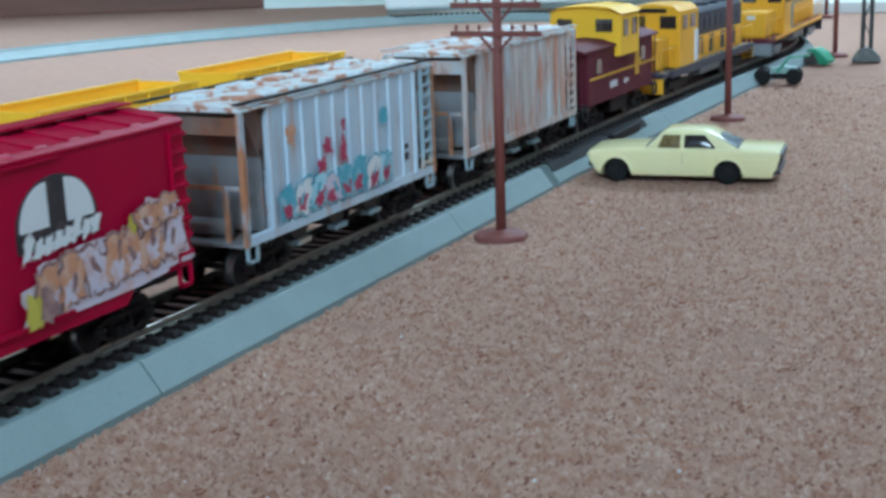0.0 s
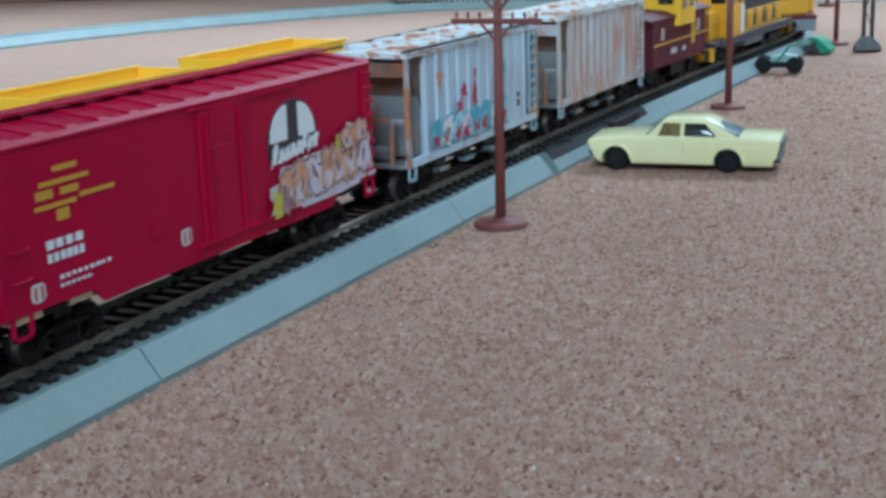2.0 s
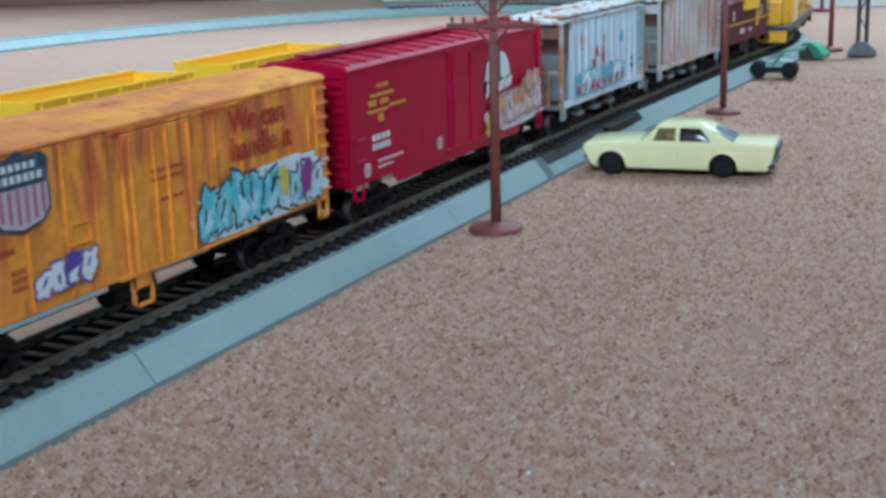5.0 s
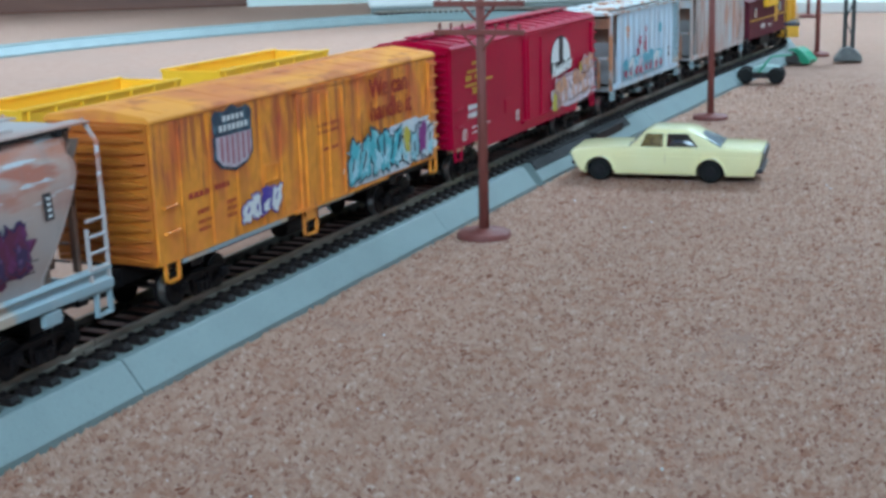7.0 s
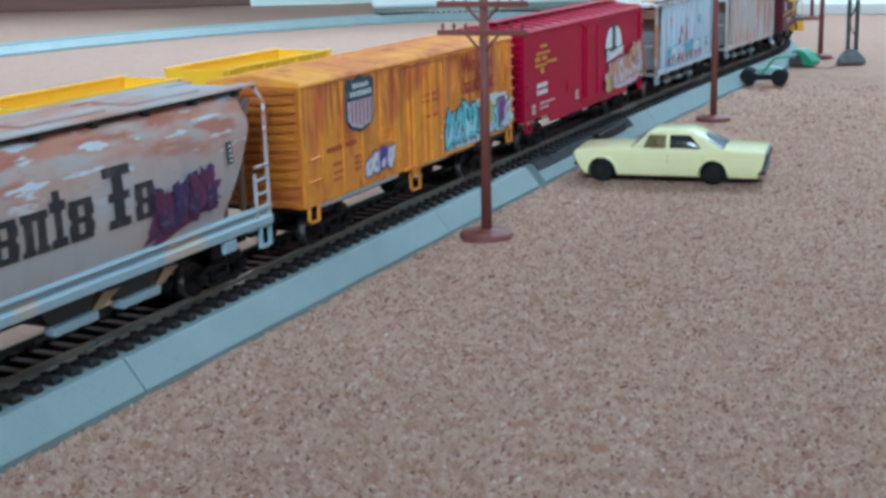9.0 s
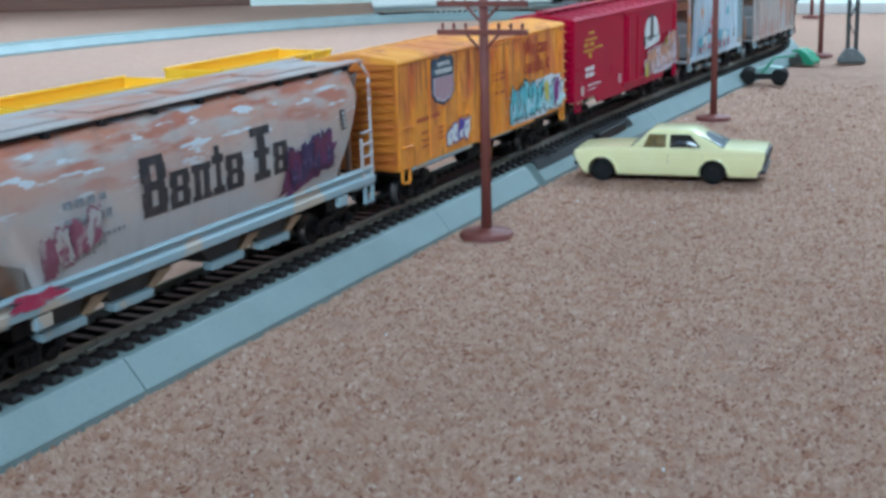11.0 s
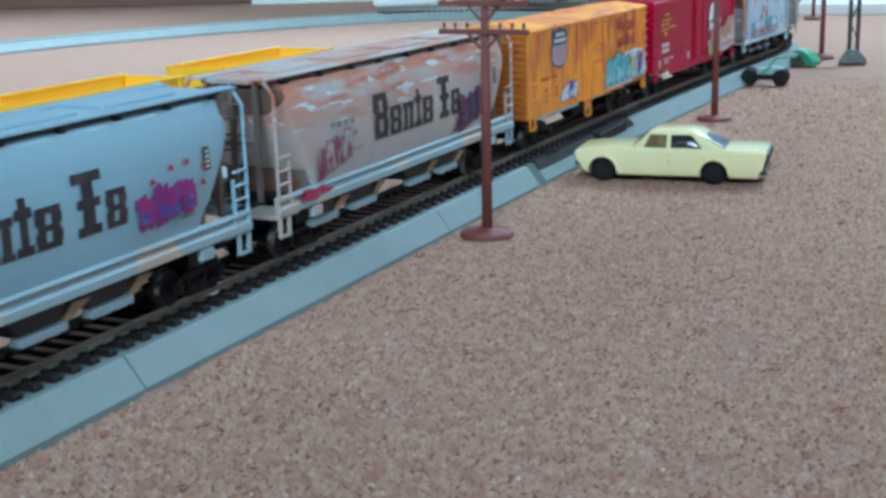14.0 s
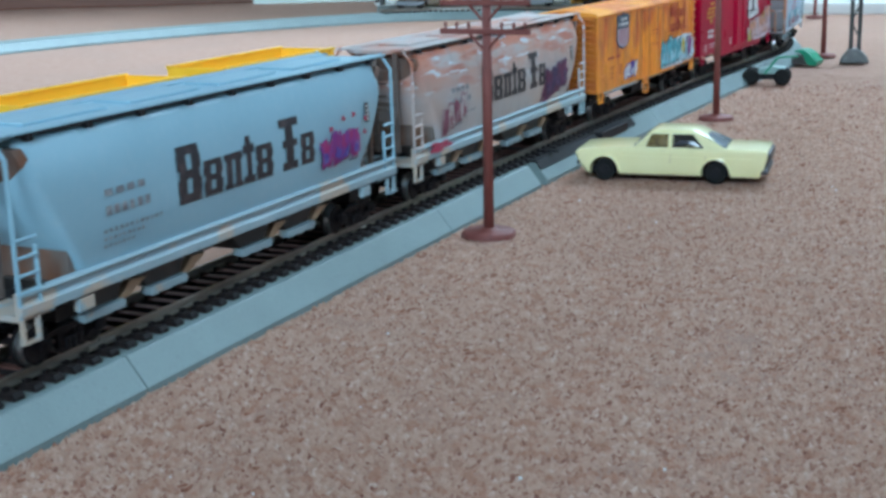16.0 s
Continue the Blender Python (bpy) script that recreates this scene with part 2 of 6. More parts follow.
    "wood": surf("dark red-brown wood", (0.13, 0.04, 0.018), 0.4, 0, [((0.08, 0.022, 0.01), (3, 3, 40), 0.4, 0.7, 0.7), ((0.18, 0.06, 0.025), (12, 12, 160), 0.5, 0.7, 0.5)], (60, 0.1, 0.002)),
    "wall": surf("pale green-white wall paint", (0.62, 0.7, 0.66), 0.8, 0, [((0.56, 0.64, 0.61), (2, 2, 2), 0.4, 0.7, 0.6)], (150, 0.1, 0.002)),
    "ceiling": surf("white ceiling paint", (0.8, 0.8, 0.78), 0.9, 0, [((0.74, 0.74, 0.73), (1.5, 1.5, 1.5), 0.4, 0.7, 0.6)], (90, 0.1, 0.002)),
    "board": surf("white painted board", (0.8, 0.82, 0.8), 0.45, 0, [((0.74, 0.77, 0.76), (5, 5, 5), 0.4, 0.7, 0.6)], (80, 0.05, 0.002)),
    "grey_strip": surf("grey-green strip paint", (0.2, 0.24, 0.23), 0.5, 0, [((0.15, 0.18, 0.17), (8, 8, 8), 0.4, 0.7, 0.6)]),
    "carpet": surf("heathered pink-brown carpet pile", (0.418, 0.246, 0.185), 0.95, 0, [((0.357, 0.191, 0.138), (70, 70, 70), 0.48, 0.68, 0.45), ((0.470, 0.306, 0.241), (380, 380, 380), 0.5, 0.66, 0.5), ((0.313, 0.136, 0.095), (240, 240, 240), 0.57, 0.7, 0.5), ((0.383, 0.238, 0.185), (9, 9, 9), 0.45, 0.65, 0.5)], (900, 0.4, 0.0008), spec=0.15),
    "fibre": surf("red-brown yarn fibre", (0.36, 0.15, 0.1), 0.95, 0, [((0.24, 0.1, 0.07), (300, 300, 300), 0.45, 0.65, 0.8)], spec=0.1),
    "tuft": yarn("mixed carpet yarn"),
    "cyan": surf("bright cyan spray paint", (0.08, 0.5, 0.58), 0.5, 0, [((0.3, 0.66, 0.72), (260, 260, 160), 0.46, 0.6, 0.8)]),
    "cyan_pale": surf("pale cyan spray paint", (0.42, 0.7, 0.78), 0.5, 0, [((0.14, 0.5, 0.58), (300, 300, 300), 0.5, 0.62, 0.8)]),
    "spray_dark": surf("blue-black spray outline", (0.025, 0.05, 0.08), 0.5, 0, [((0.08, 0.2, 0.26), (400, 400, 400), 0.5, 0.65, 0.7)]),
    "salmon": surf("salmon spray paint", (0.66, 0.3, 0.17), 0.5, 0, [((0.7, 0.46, 0.36), (220, 220, 160), 0.46, 0.62, 0.8), ((0.5, 0.2, 0.16), (330, 330, 330), 0.58, 0.68, 0.6)]),
    "lilac": surf("lilac-white spray paint", (0.66, 0.58, 0.66), 0.5, 0, [((0.68, 0.42, 0.38), (240, 240, 240), 0.5, 0.64, 0.7)]),
    "umber": surf("brown-violet spray outline", (0.3, 0.16, 0.16), 0.5, 0, [((0.46, 0.28, 0.24), (350, 350, 350), 0.48, 0.64, 0.8)]),
    "violet": surf("deep violet spray paint", (0.1, 0.06, 0.36), 0.5, 0, [((0.3, 0.28, 0.55), (400, 400, 400), 0.54, 0.66, 0.7)]),
    "plum": surf("dark plum spray paint", (0.13, 0.02, 0.06), 0.5, 0, [((0.2, 0.05, 0.2), (220, 220, 160), 0.48, 0.64, 0.7)]),
    "plum_dark": surf("black-violet spray paint", (0.05, 0.03, 0.1), 0.5, 0, [((0.22, 0.14, 0.3), (420, 420, 420), 0.56, 0.66, 0.7)]),
    "magenta": surf("magenta spray paint", (0.4, 0.03, 0.17), 0.5, 0, [((0.2, 0.05, 0.34), (260, 260, 200), 0.48, 0.62, 0.8)]),
    "mauve": surf("faded mauve spray paint", (0.3, 0.09, 0.14), 0.5, 0, [((0.48, 0.38, 0.38), (300, 300, 220), 0.48, 0.62, 0.8)]),
    "teal_spray": surf("teal spray paint", (0.08, 0.4, 0.5), 0.5, 0, [((0.4, 0.62, 0.7), (300, 300, 300), 0.5, 0.64, 0.7)]),
    "edge": surf("pale spray edge", (0.6, 0.68, 0.74), 0.5, 0, [((0.75, 0.76, 0.78), (300, 300, 300), 0.45, 0.65, 0.7)]),
    "yellow_spray": surf("yellow spray paint", (0.6, 0.5, 0.08), 0.5),
    "violet_paint": surf("violet spray paint", (0.25, 0.03, 0.22), 0.5),
    "red_spray": surf("red spray paint", (0.45, 0.03, 0.09), 0.5, 0, [((0.5, 0.2, 0.2), (300, 300, 300), 0.5, 0.7, 0.6)]),
}


# ---- builders ----
def box(bm, x0, x1, y0, y1, z0, z1, bevel=0.0):
    g = bmesh.ops.create_cube(bm, size=1, matrix=Matrix.Translation(((x0 + x1) / 2, (y0 + y1) / 2, (z0 + z1) / 2)) @ Matrix.Diagonal((x1 - x0, y1 - y0, z1 - z0, 1)))
    if bevel:
        es = {e for v in g["verts"] for e in v.link_edges}
        bmesh.ops.bevel(bm, geom=list(es), offset=bevel, segments=2, profile=0.5, affect="EDGES")


def prism(bm, pts, lo, hi, axis="y", bevel=0.0):
    """A polygon drawn in the plane across the axis and drawn out from lo to hi; pts are (x, z), (y, z) or (x, y)."""
    def at(p, d):
        return {"y": (p[0], d, p[1]), "x": (d, p[0], p[1]), "z": (p[0], p[1], d)}[axis]
    a = [bm.verts.new(at(p, lo)) for p in pts]
    b = [bm.verts.new(at(p, hi)) for p in pts]
    fs = [bm.faces.new(a), bm.faces.new(b[::-1])]
    n = len(pts)
    for i in range(n):
        fs.append(bm.faces.new((a[i], b[i], b[(i + 1) % n], a[(i + 1) % n])))
    bmesh.ops.recalc_face_normals(bm, faces=fs)
    if bevel:
        es = {e for f in fs for e in f.edges if len(e.link_faces) == 2 and e.calc_face_angle(0) > 0.5}
        bmesh.ops.bevel(bm, geom=list(es), offset=bevel, segments=2, profile=0.5, affect="EDGES")


def rod(bm, p, q, r, r2=None, seg=8):
    p, q = Vector(p), Vector(q)
    d = q - p
    m = Matrix.Translation((p + q) / 2) @ d.to_track_quat("Z", "Y").to_matrix().to_4x4()
    bmesh.ops.create_cone(bm, cap_ends=True, segments=seg, radius1=r, radius2=r if r2 is None else r2, depth=d.length, matrix=m)


def mesh_of(name, bm, m, smooth=False):
    me = bpy.data.meshes.new(name)
    bm.to_mesh(me)
    bm.free()
    me.materials.append(m)
    if smooth:
        for f in me.polygons:
            f.use_smooth = True
    return me


def part(name, bm, m, parent, label="", smooth=False):
    ob = new(name, mesh_of(name, bm, m, smooth))
    ob.parent = parent
    if label:
        tagged(ob, label)
    return ob


def boxes(name, m, parent, *bs, label="", bevel=0.0):
    bm = bmesh.new()
    for b in bs:
        box(bm, *b, bevel=bevel)
    return part(name, bm, m, parent, label)


def each(name, m, parent, *bs, label="", bevel=0.0):
    for b in bs:
        boxes(name, m, parent, b, label=label, bevel=bevel)


def thing(name, label, category, group="", kind=""):
    return tagged(new(name), label, category, group, kind)


def solid(name, bm, m, label, category, kind="", smooth=False):
    return tagged(new(name, mesh_of(name, bm, m, smooth)), label, category, "", kind)


# ---- the loop's centre line: way along it, place, heading ----
PATH = []


def trace():
    x, y, a, d, s = 0.0, -1.6, 0.0, 0.005, -1.6
    bends = ((0.55, 0.0), (1.035, -0.12), (1.661, 1 / 0.503), (1.889, 1 / 0.214), (2.422, 1 / 0.533), (9.0, 0.0))
    while s < 4.4:
        PATH.append((s, x, y, a))
        k = next(c for end, c in bends if s < end)
        x, y, a, s = x - math.sin(a + k * d / 2) * d, y + math.cos(a + k * d / 2) * d, a + k * d, s + d


trace()


def on_path(s):
    i = min(max(int((s + 1.6) / 0.005), 0), len(PATH) - 2)
    f = (s - PATH[i][0]) / 0.005
    return tuple(PATH[i][j] * (1 - f) + PATH[i + 1][j] * f for j in (1, 2, 3))


def sweep(bm, prof, s0, s1, step=0.02):
    """A closed profile of (offset to the right, height) drawn along the loop from s0 to s1."""
    n = max(1, round((s1 - s0) / step))
    rings = []
    for i in range(n + 1):
        x, y, a = on_path(s0 + (s1 - s0) * i / n)
        rings.append([bm.verts.new((x + math.cos(a) * o, y + math.sin(a) * o, z)) for o, z in prof])
    k = len(prof)
    for r, q in zip(rings, rings[1:]):
        for i in range(k):
            bm.faces.new((r[i], r[(i + 1) % k], q[(i + 1) % k], q[i]))
    bm.faces.new(rings[0])
    bm.faces.new(rings[-1][::-1])
    bmesh.ops.recalc_face_normals(bm, faces=bm.faces[:])


# ---- the room ----
def room():
    # carpet: a flat sheet for the room, raised pile where the camera stands over it
    bm = bmesh.new()
    box(bm, -2.7, 1.5, -2.4, 2.6, -0.03, -0.0015)
    ground = solid("ground", bm, M["carpet"], "pink-brown heathered carpet covering the whole floor", "carpet", "structure")
    step, x0, x1, y0, y1 = 0.0016, -0.02, 0.44, 0.12, 1.02
    nx, ny = int((x1 - x0) / step), int((y1 - y0) / step)
    rng = np.random.default_rng(4)
    a = rng.normal(0, 1, (ny + 1, nx + 1))

    def soften(g, times):
        for _ in range(times):
            g = (g + np.roll(g, 1, 0) + np.roll(g, -1, 0) + np.roll(g, 1, 1) + np.roll(g, -1, 1)) / 5
        return g / g.std()
    h = 0.00012 * soften(a, 1) + 0.0002 * soften(rng.normal(0, 1, a.shape), 6) + 0.00012 * soften(rng.normal(0, 1, a.shape), 60)
    h -= 0.0012
    gx, gy = np.meshgrid(x0 + np.arange(nx + 1) * step, y0 + np.arange(ny + 1) * step)
    gx = gx + rng.normal(0, 0.0003, a.shape)
    gy = gy + rng.normal(0, 0.0003, a.shape)
    edge = np.minimum(np.minimum(gx - x0, x1 - gx), np.minimum(gy - y0, y1 - gy))
    h = np.where(edge < 0.002, -0.003, h)
    co = np.stack([gx, gy, h], -1).reshape(-1, 3)
    i = (np.arange(ny)[:, None] * (nx + 1) + np.arange(nx)).reshape(-1)
    quads = np.stack([i, i + 1, i + nx + 2, i + nx + 1], -1)
    me = bpy.data.meshes.new("carpet_pile")
    me.from_pydata(co.tolist(), [], quads.tolist())
    me.materials.append(M["carpet"])
    tagged(new("carpet_pile", me), "short curled pink-brown carpet pile", "carpet", "", "stuff")
    # tufts of the pile, each with its own shade of yarn
    px, py = np.meshgrid(np.arange(0.0238, 0.43, 0.00115), np.arange(0.135, 0.98, 0.00115))
    px, py = px.ravel(), py.ravel()
    px = px + rng.normal(0, 0.0005, px.size)
    py = py + rng.normal(0, 0.0005, py.size)
    keep = (px > 0.0243 + np.maximum(py - 0.55, 0) ** 2 * 0.07) & (rng.random(px.size) < (0.98 - py) / 0.35) & (px < 0.20 + 0.25 * py + 0.12)
    px, py = px[keep], py[keep]
    n = len(px)
    size, tall = rng.uniform(0.0009, 0.0013, n), rng.uniform(0.00025, 0.00055, n)
    lean = rng.normal(0, 0.0005, (n, 2))
    turn = rng.uniform(0, 6.283, n)
    rings = []
    for q in range(4):
        a4 = turn + q * 1.5708
        rings.append(np.stack([px + np.cos(a4) * size, py + np.sin(a4) * size, np.full(n, -0.0014)], -1))
    rings.append(np.stack([px + lean[:, 0], py + lean[:, 1], tall - 0.0006], -1))
    v = np.stack(rings, 1).reshape(-1, 3)
    k = np.arange(n)[:, None] * 5
    faces = []
    for j in range(4):
        faces += (k + np.array([j, (j + 1) % 4, 4])).tolist()
    me = bpy.data.meshes.new("carpet_tufts")
    me.from_pydata(v.tolist(), [], faces)
    me.materials.append(M["tuft"])
    me.polygons.foreach_set("use_smooth", np.ones(len(me.polygons), dtype=bool))
    tagged(new("carpet_tufts", me), "upright pink-brown yarn tufts of the carpet", "carpet", "", "stuff")

    # loose red-brown fibres, a few pale crumbs
    bm = bmesh.new()
    rnd = random.Random(12)
    for k in range(330):
        x, y = rnd.uniform(0.028, 0.42), rnd.uniform(0.15, 0.95)
        for j in range(rnd.choice((1, 1, 2, 3))):
            cx, cy, a, d = x + rnd.gauss(0, 0.0016), y + rnd.gauss(0, 0.0016), rnd.gauss(0.3, 0.9), rnd.uniform(0.0005, 0.0013)
            rod(bm, (cx - math.cos(a) * d, cy - math.sin(a) * d, -0.0004), (cx + math.cos(a) * d, cy + math.sin(a) * d, 0.0001), 0.00032, 0.0002, 5)
    tagged(new("carpet_fibres", mesh_of("carpet_fibres", bm, M["fibre"])), "loose dark red-brown fibres in the carpet", "carpet", "", "stuff")
    bm = bmesh.new()
    for k in range(60):
        x, y, r = rnd.uniform(0.03, 0.36), rnd.uniform(0.17, 0.8), rnd.uniform(0.0002, 0.0005)
        bmesh.ops.create_icosphere(bm, subdivisions=1, radius=r, matrix=Matrix.Translation((x, y, 0.0001)))
    tagged(new("carpet_crumbs", mesh_of("carpet_crumbs", bm, M["white"])), "tiny pale crumbs on the carpet", "carpet", "", "stuff")

    bm = bmesh.new()
    box(bm, -2.75, 1.6, -2.45, 2.65, 2.4, 2.45)
    solid("ceiling", bm, M["ceiling"], "plain white plaster ceiling", "ceiling", "structure")

    def wall(name, bs):
        bm = bmesh.new()
        for b in bs:
            box(bm, *b)
        return solid(name, bm, M["wall"], "pale painted plaster wall", "wall", "structure")
    wall("wall_west", [(-2.8, -2.7, -2.4, 0.6, -0.03, 2.4), (-2.8, -2.7, 2.1, 2.6, -0.03, 2.4), (-2.8, -2.7, 0.6, 2.1, -0.03, 1.02), (-2.8, -2.7, 0.6, 2.1, 2.22, 2.4)])
    wall("wall_north", [(-2.8, -0.65, 2.6, 2.7, -0.03, 2.4), (0.95, 1.6, 2.6, 2.7, -0.03, 2.4), (-0.65, 0.95, 2.6, 2.7, -0.03, 1.02), (-0.65, 0.95, 2.6, 2.7, 2.22, 2.4)])
    wall("wall_south", [(-2.8, -0.65, -2.5, -2.4, -0.03, 2.4), (1.35, 1.6, -2.5, -2.4, -0.03, 2.4), (-0.65, 1.35, -2.5, -2.4, -0.03, 1.02), (-0.65, 1.35, -2.5, -2.4, 2.22, 2.4)])
    wall("wall_east", [(1.5, 1.6, -2.4, 0.59, -0.03, 2.4), (1.5, 1.6, 2.01, 2.6, -0.03, 2.4), (1.5, 1.6, 0.59, 2.01, -0.03, 0.38), (1.5, 1.6, 0.59, 2.01, 1.58, 2.4)])

    def window(name, m, half):
        w = tagged(new(name), "white framed window out of view, added around a daylight lamp", "window", "", "structure")
        w.matrix_world = m
        for b in ((-half - 0.06, half + 0.06, -0.03, 0.03, -0.66, -0.6), (-half - 0.06, half + 0.06, -0.03, 0.03, 0.6, 0.66), (-half - 0.06, -half, -0.03, 0.03, -0.6, 0.6), (half, half + 0.06, -0.03, 0.03, -0.6, 0.6), (-0.02, 0.02, -0.03, 0.03, -0.6, 0.6)):
            boxes("window_frame", M["board"], w, b)
    window("window_1", pose(0.35, -2.45, 1.62), 1.0)
    # these three unseen windows are added to frame the fill lamps
    window("added_window_2", pose(1.55, 1.30, 0.98, 0, 0, 90), 0.7)
    window("added_window_3", pose(0.15, 2.65, 1.62), 0.79)
    window("added_window_4", pose(-2.75, 1.35, 1.62, 0, 0, 90), 0.74)

    # furniture along the far side, standing askew to the track
    def askew(name, label, category, p, q, deep, high, m, foot=0.0):
        """A long low piece whose front runs from p to q on the floor."""
        p, q = Vector(p), Vector(q)
        d = (q - p).length
        e = thing(name, label, category)
        e.matrix_world = pose(p.x, p.y, 0, 0, 0, math.degrees(math.atan2(q.y - p.y, q.x - p.x)))
        return e, d
    e, d = askew("cabinet", "dark red-brown wooden cabinet standing on the carpet", "cabinet", (-2.05, 1.225), (-0.94, 1.815), 0.4, 0.7, M["wood"])
    boxes("plinth", M["wood"], e, (0.0, d, 0.02, 0.4, -0.002, 0.05), bevel=0.002)
    boxes("carcass", M["wood"], e, (-0.01, d + 0.01, 0.004, 0.42, 0.05, 0.72), bevel=0.003)
    for i in range(3):
        boxes("door", M["wood"], e, (0.01 + i * d / 3, (i + 1) * d / 3 - 0.006, -0.014, 0.004, 0.06, 0.7), bevel=0.004)
    e, d = askew("side_board", "pale green-white painted low cupboard against the wall", "cupboard", (-0.935, 1.80), (-0.3, 2.09), 0.3, 0.6, M["wall"])
    boxes("carcass", M["wall"], e, (0, d, 0.004, 0.3, 0.012, 0.62), bevel=0.003)
    boxes("plinth", M["wall"], e, (0.0, d, 0, 0.28, -0.002, 0.012))
    e, d = askew("white_box", "long white painted box standing on the carpet", "box", (-0.588, 1.552), (0.02, 1.87), 0.3, 0.4, M["board"])
    boxes("box_body", M["board"], e, (0, d, 0, 0.3, 0.012, 0.42), bevel=0.004)
    # grey strip paints the shadow line along the foot of the box
    boxes("base_shadow_strip", M["grey_strip"], e, (0.003, d - 0.003, -0.003, 0.297, -0.002, 0.012))
    e, d = askew("floor_board", "bright white flat board lying on the carpet", "board", (-0.06, 1.64), (0.5, 1.72), 0.3, 0.1, M["board"])
    boxes("board", M["board"], e, (0, d, 0, 0.22, -0.002, 0.012), bevel=0.002)
    boxes("strap", M["grey_strip"], e, (d * 0.15, d * 0.9, 0.08, 0.1, 0.0118, 0.014))


room()


# ---- track ----
def track():
    t = tagged(new("track"), "model railway track on grey plastic roadbed", "track", "", "structure")
    bed = [(-0.0238, -0.002), (-0.0238, 0.0008), (-0.0178, 0.0084), (-0.0173, 0.0087), (0.0173, 0.0087), (0.0178, 0.0084), (0.0238, 0.0008), (0.0238, -0.002)]
    joints = [-1.6, -0.88, -0.69, -0.5, -0.309, -0.119, 0.0712, 0.2613, 0.4514, 0.5485, 0.735, 0.925, 1.115]
    s = joints[-1]
    while s < 1.9:
        s += 0.163
        joints.append(s)
    for i, (a, b) in enumerate(zip(joints, joints[1:])):
        gap = 0.00045 if i < 7 else 0.00016
        if abs(a - 0.5485) < 1e-6:
            a += 0.008
        bm = bmesh.new()
        sweep(bm, bed, a + gap, b - gap)
        part("roadbed_section", bm, M["bed"], t)
    for side in (-1, 1):
        c = side * 0.0087
        prof = [(c - 0.0013, 0.0104), (c - 0.0013, 0.0108), (c - 0.0004, 0.0111), (c - 0.0004, 0.0122), (c - 0.0006, 0.0124), (c - 0.0006, 0.01295), (c - 0.0004, 0.0131), (c + 0.0004, 0.0131), (c + 0.0006, 0.01295), (c + 0.0006, 0.0124), (c + 0.0004, 0.0122), (c + 0.0004, 0.0111), (c + 0.0013, 0.0108), (c + 0.0013, 0.0104)]
        for a, b in ((-1.6, 0.2613), (0.2613, 0.4514), (0.4514, 1.93)):
            bm = bmesh.new()
            sweep(bm, prof, a + 0.00025, b - 0.00025)
            part("rail", bm, M["rail"], t, "worn nickel rail")
        for s in (0.0712, 0.2613, 0.4514):
            bm = bmesh.new()
            for o0, o1 in ((c - 0.0016, c - 0.0007), (c + 0.0007, c + 0.0016)):
                box(bm, o0, o1, s - 0.0055, s + 0.0055, 0.0105, 0.0119, 0.0002)
            part("rail_joiner", bm, M["rail"], t, "bright metal rail joiner")
    # dark plate of the points, with its motor box
    bm = bmesh.new()
    sweep(bm, [(-0.0175, 0.0086), (-0.0175, 0.0094), (0.0178, 0.0094), (0.0206, 0.0058), (0.0200, 0.0052), (0.0172, 0.0086)], 0.557, 0.70)
    part("points_plate", bm, M["black"], t, "black plate of the points")
    boxes("points_motor", M["black"], t, (0.0150, 0.0222, 0.640, 0.685, 0.0050, 0.0099), bevel=0.0006, label="black points motor box beside the rail")
    boxes("throw_bar", M["black"], t, (-0.014, 0.0215, 0.577, 0.5795, 0.0104, 0.0112), bevel=0.0003)
    # ties
    bm = bmesh.new()
    prism(bm, [(-0.0148, 0.0084), (-0.0148, 0.0096), (-0.0142, 0.0105), (0.0142, 0.0105), (0.0148, 0.0096), (0.0148, 0.0084)], -0.00165, 0.00165)
    for side in (-1, 1):
        for o in (0.0069, 0.0105):
            box(bm, side * o - 0.0006, side * o + 0.0006, -0.0009, 0.0009, 0.0103, 0.0114)
    box(bm, -0.0066, 0.0066, -0.0015, 0.0015, 0.0100, 0.01085, 0.0002)
    me = mesh_of("tie", bm, M["tie"])
    me.materials.append(M["tie_in"])
    for f in me.polygons:
        if all(abs(me.vertices[i].co.x) < 0.00665 and me.vertices[i].co.z > 0.0098 for i in f.vertices):
            f.material_index = 1
    gap = 0.00708
    i = 0
    s = -0.32
    rest = bmesh.new()
    while s < 1.928:
        x, y, a = on_path(s)
        if s < 1.4:
            ob = new("tie", me)
            ob.parent = t
            ob.matrix_local = pose(x, y, random.uniform(-0.0001, 0.0001), 0, 0, math.degrees(a) + random.uniform(-0.4, 0.4))
        else:
            m = pose(x, y, 0, 0, 0, math.degrees(a))
            g = bmesh.ops.create_cube(rest, size=1, matrix=m @ Matrix.Translation((0, 0, 0.0096)) @ Matrix.Diagonal((0.0296, 0.0033, 0.0018, 1)))
        s += gap
    tagged(part("far_ties", rest, M["tie"], t), "black plastic ties of the far loop", "", "", "stuff")
    # pale roadbed strip that runs on from the loop without ties
    bm = bmesh.new()
    p0, p1, p2 = Vector((-0.742, 0.93, 0)), Vector((-0.722, 1.225, 0)), Vector((-0.515, 1.475, 0))
    mids = [Vector((-0.748, 0.30, 0)), Vector((-0.746, 0.62, 0))] + [p0 * (1 - u) ** 2 + p1 * 2 * u * (1 - u) + p2 * u * u for u in [i / 14 for i in range(15)]]
    rings = []
    for i, c in enumerate(mids):
        d = (mids[min(i + 1, len(mids) - 1)] - mids[max(i - 1, 0)]).normalized()
        nrm = Vector((d.y, -d.x, 0))
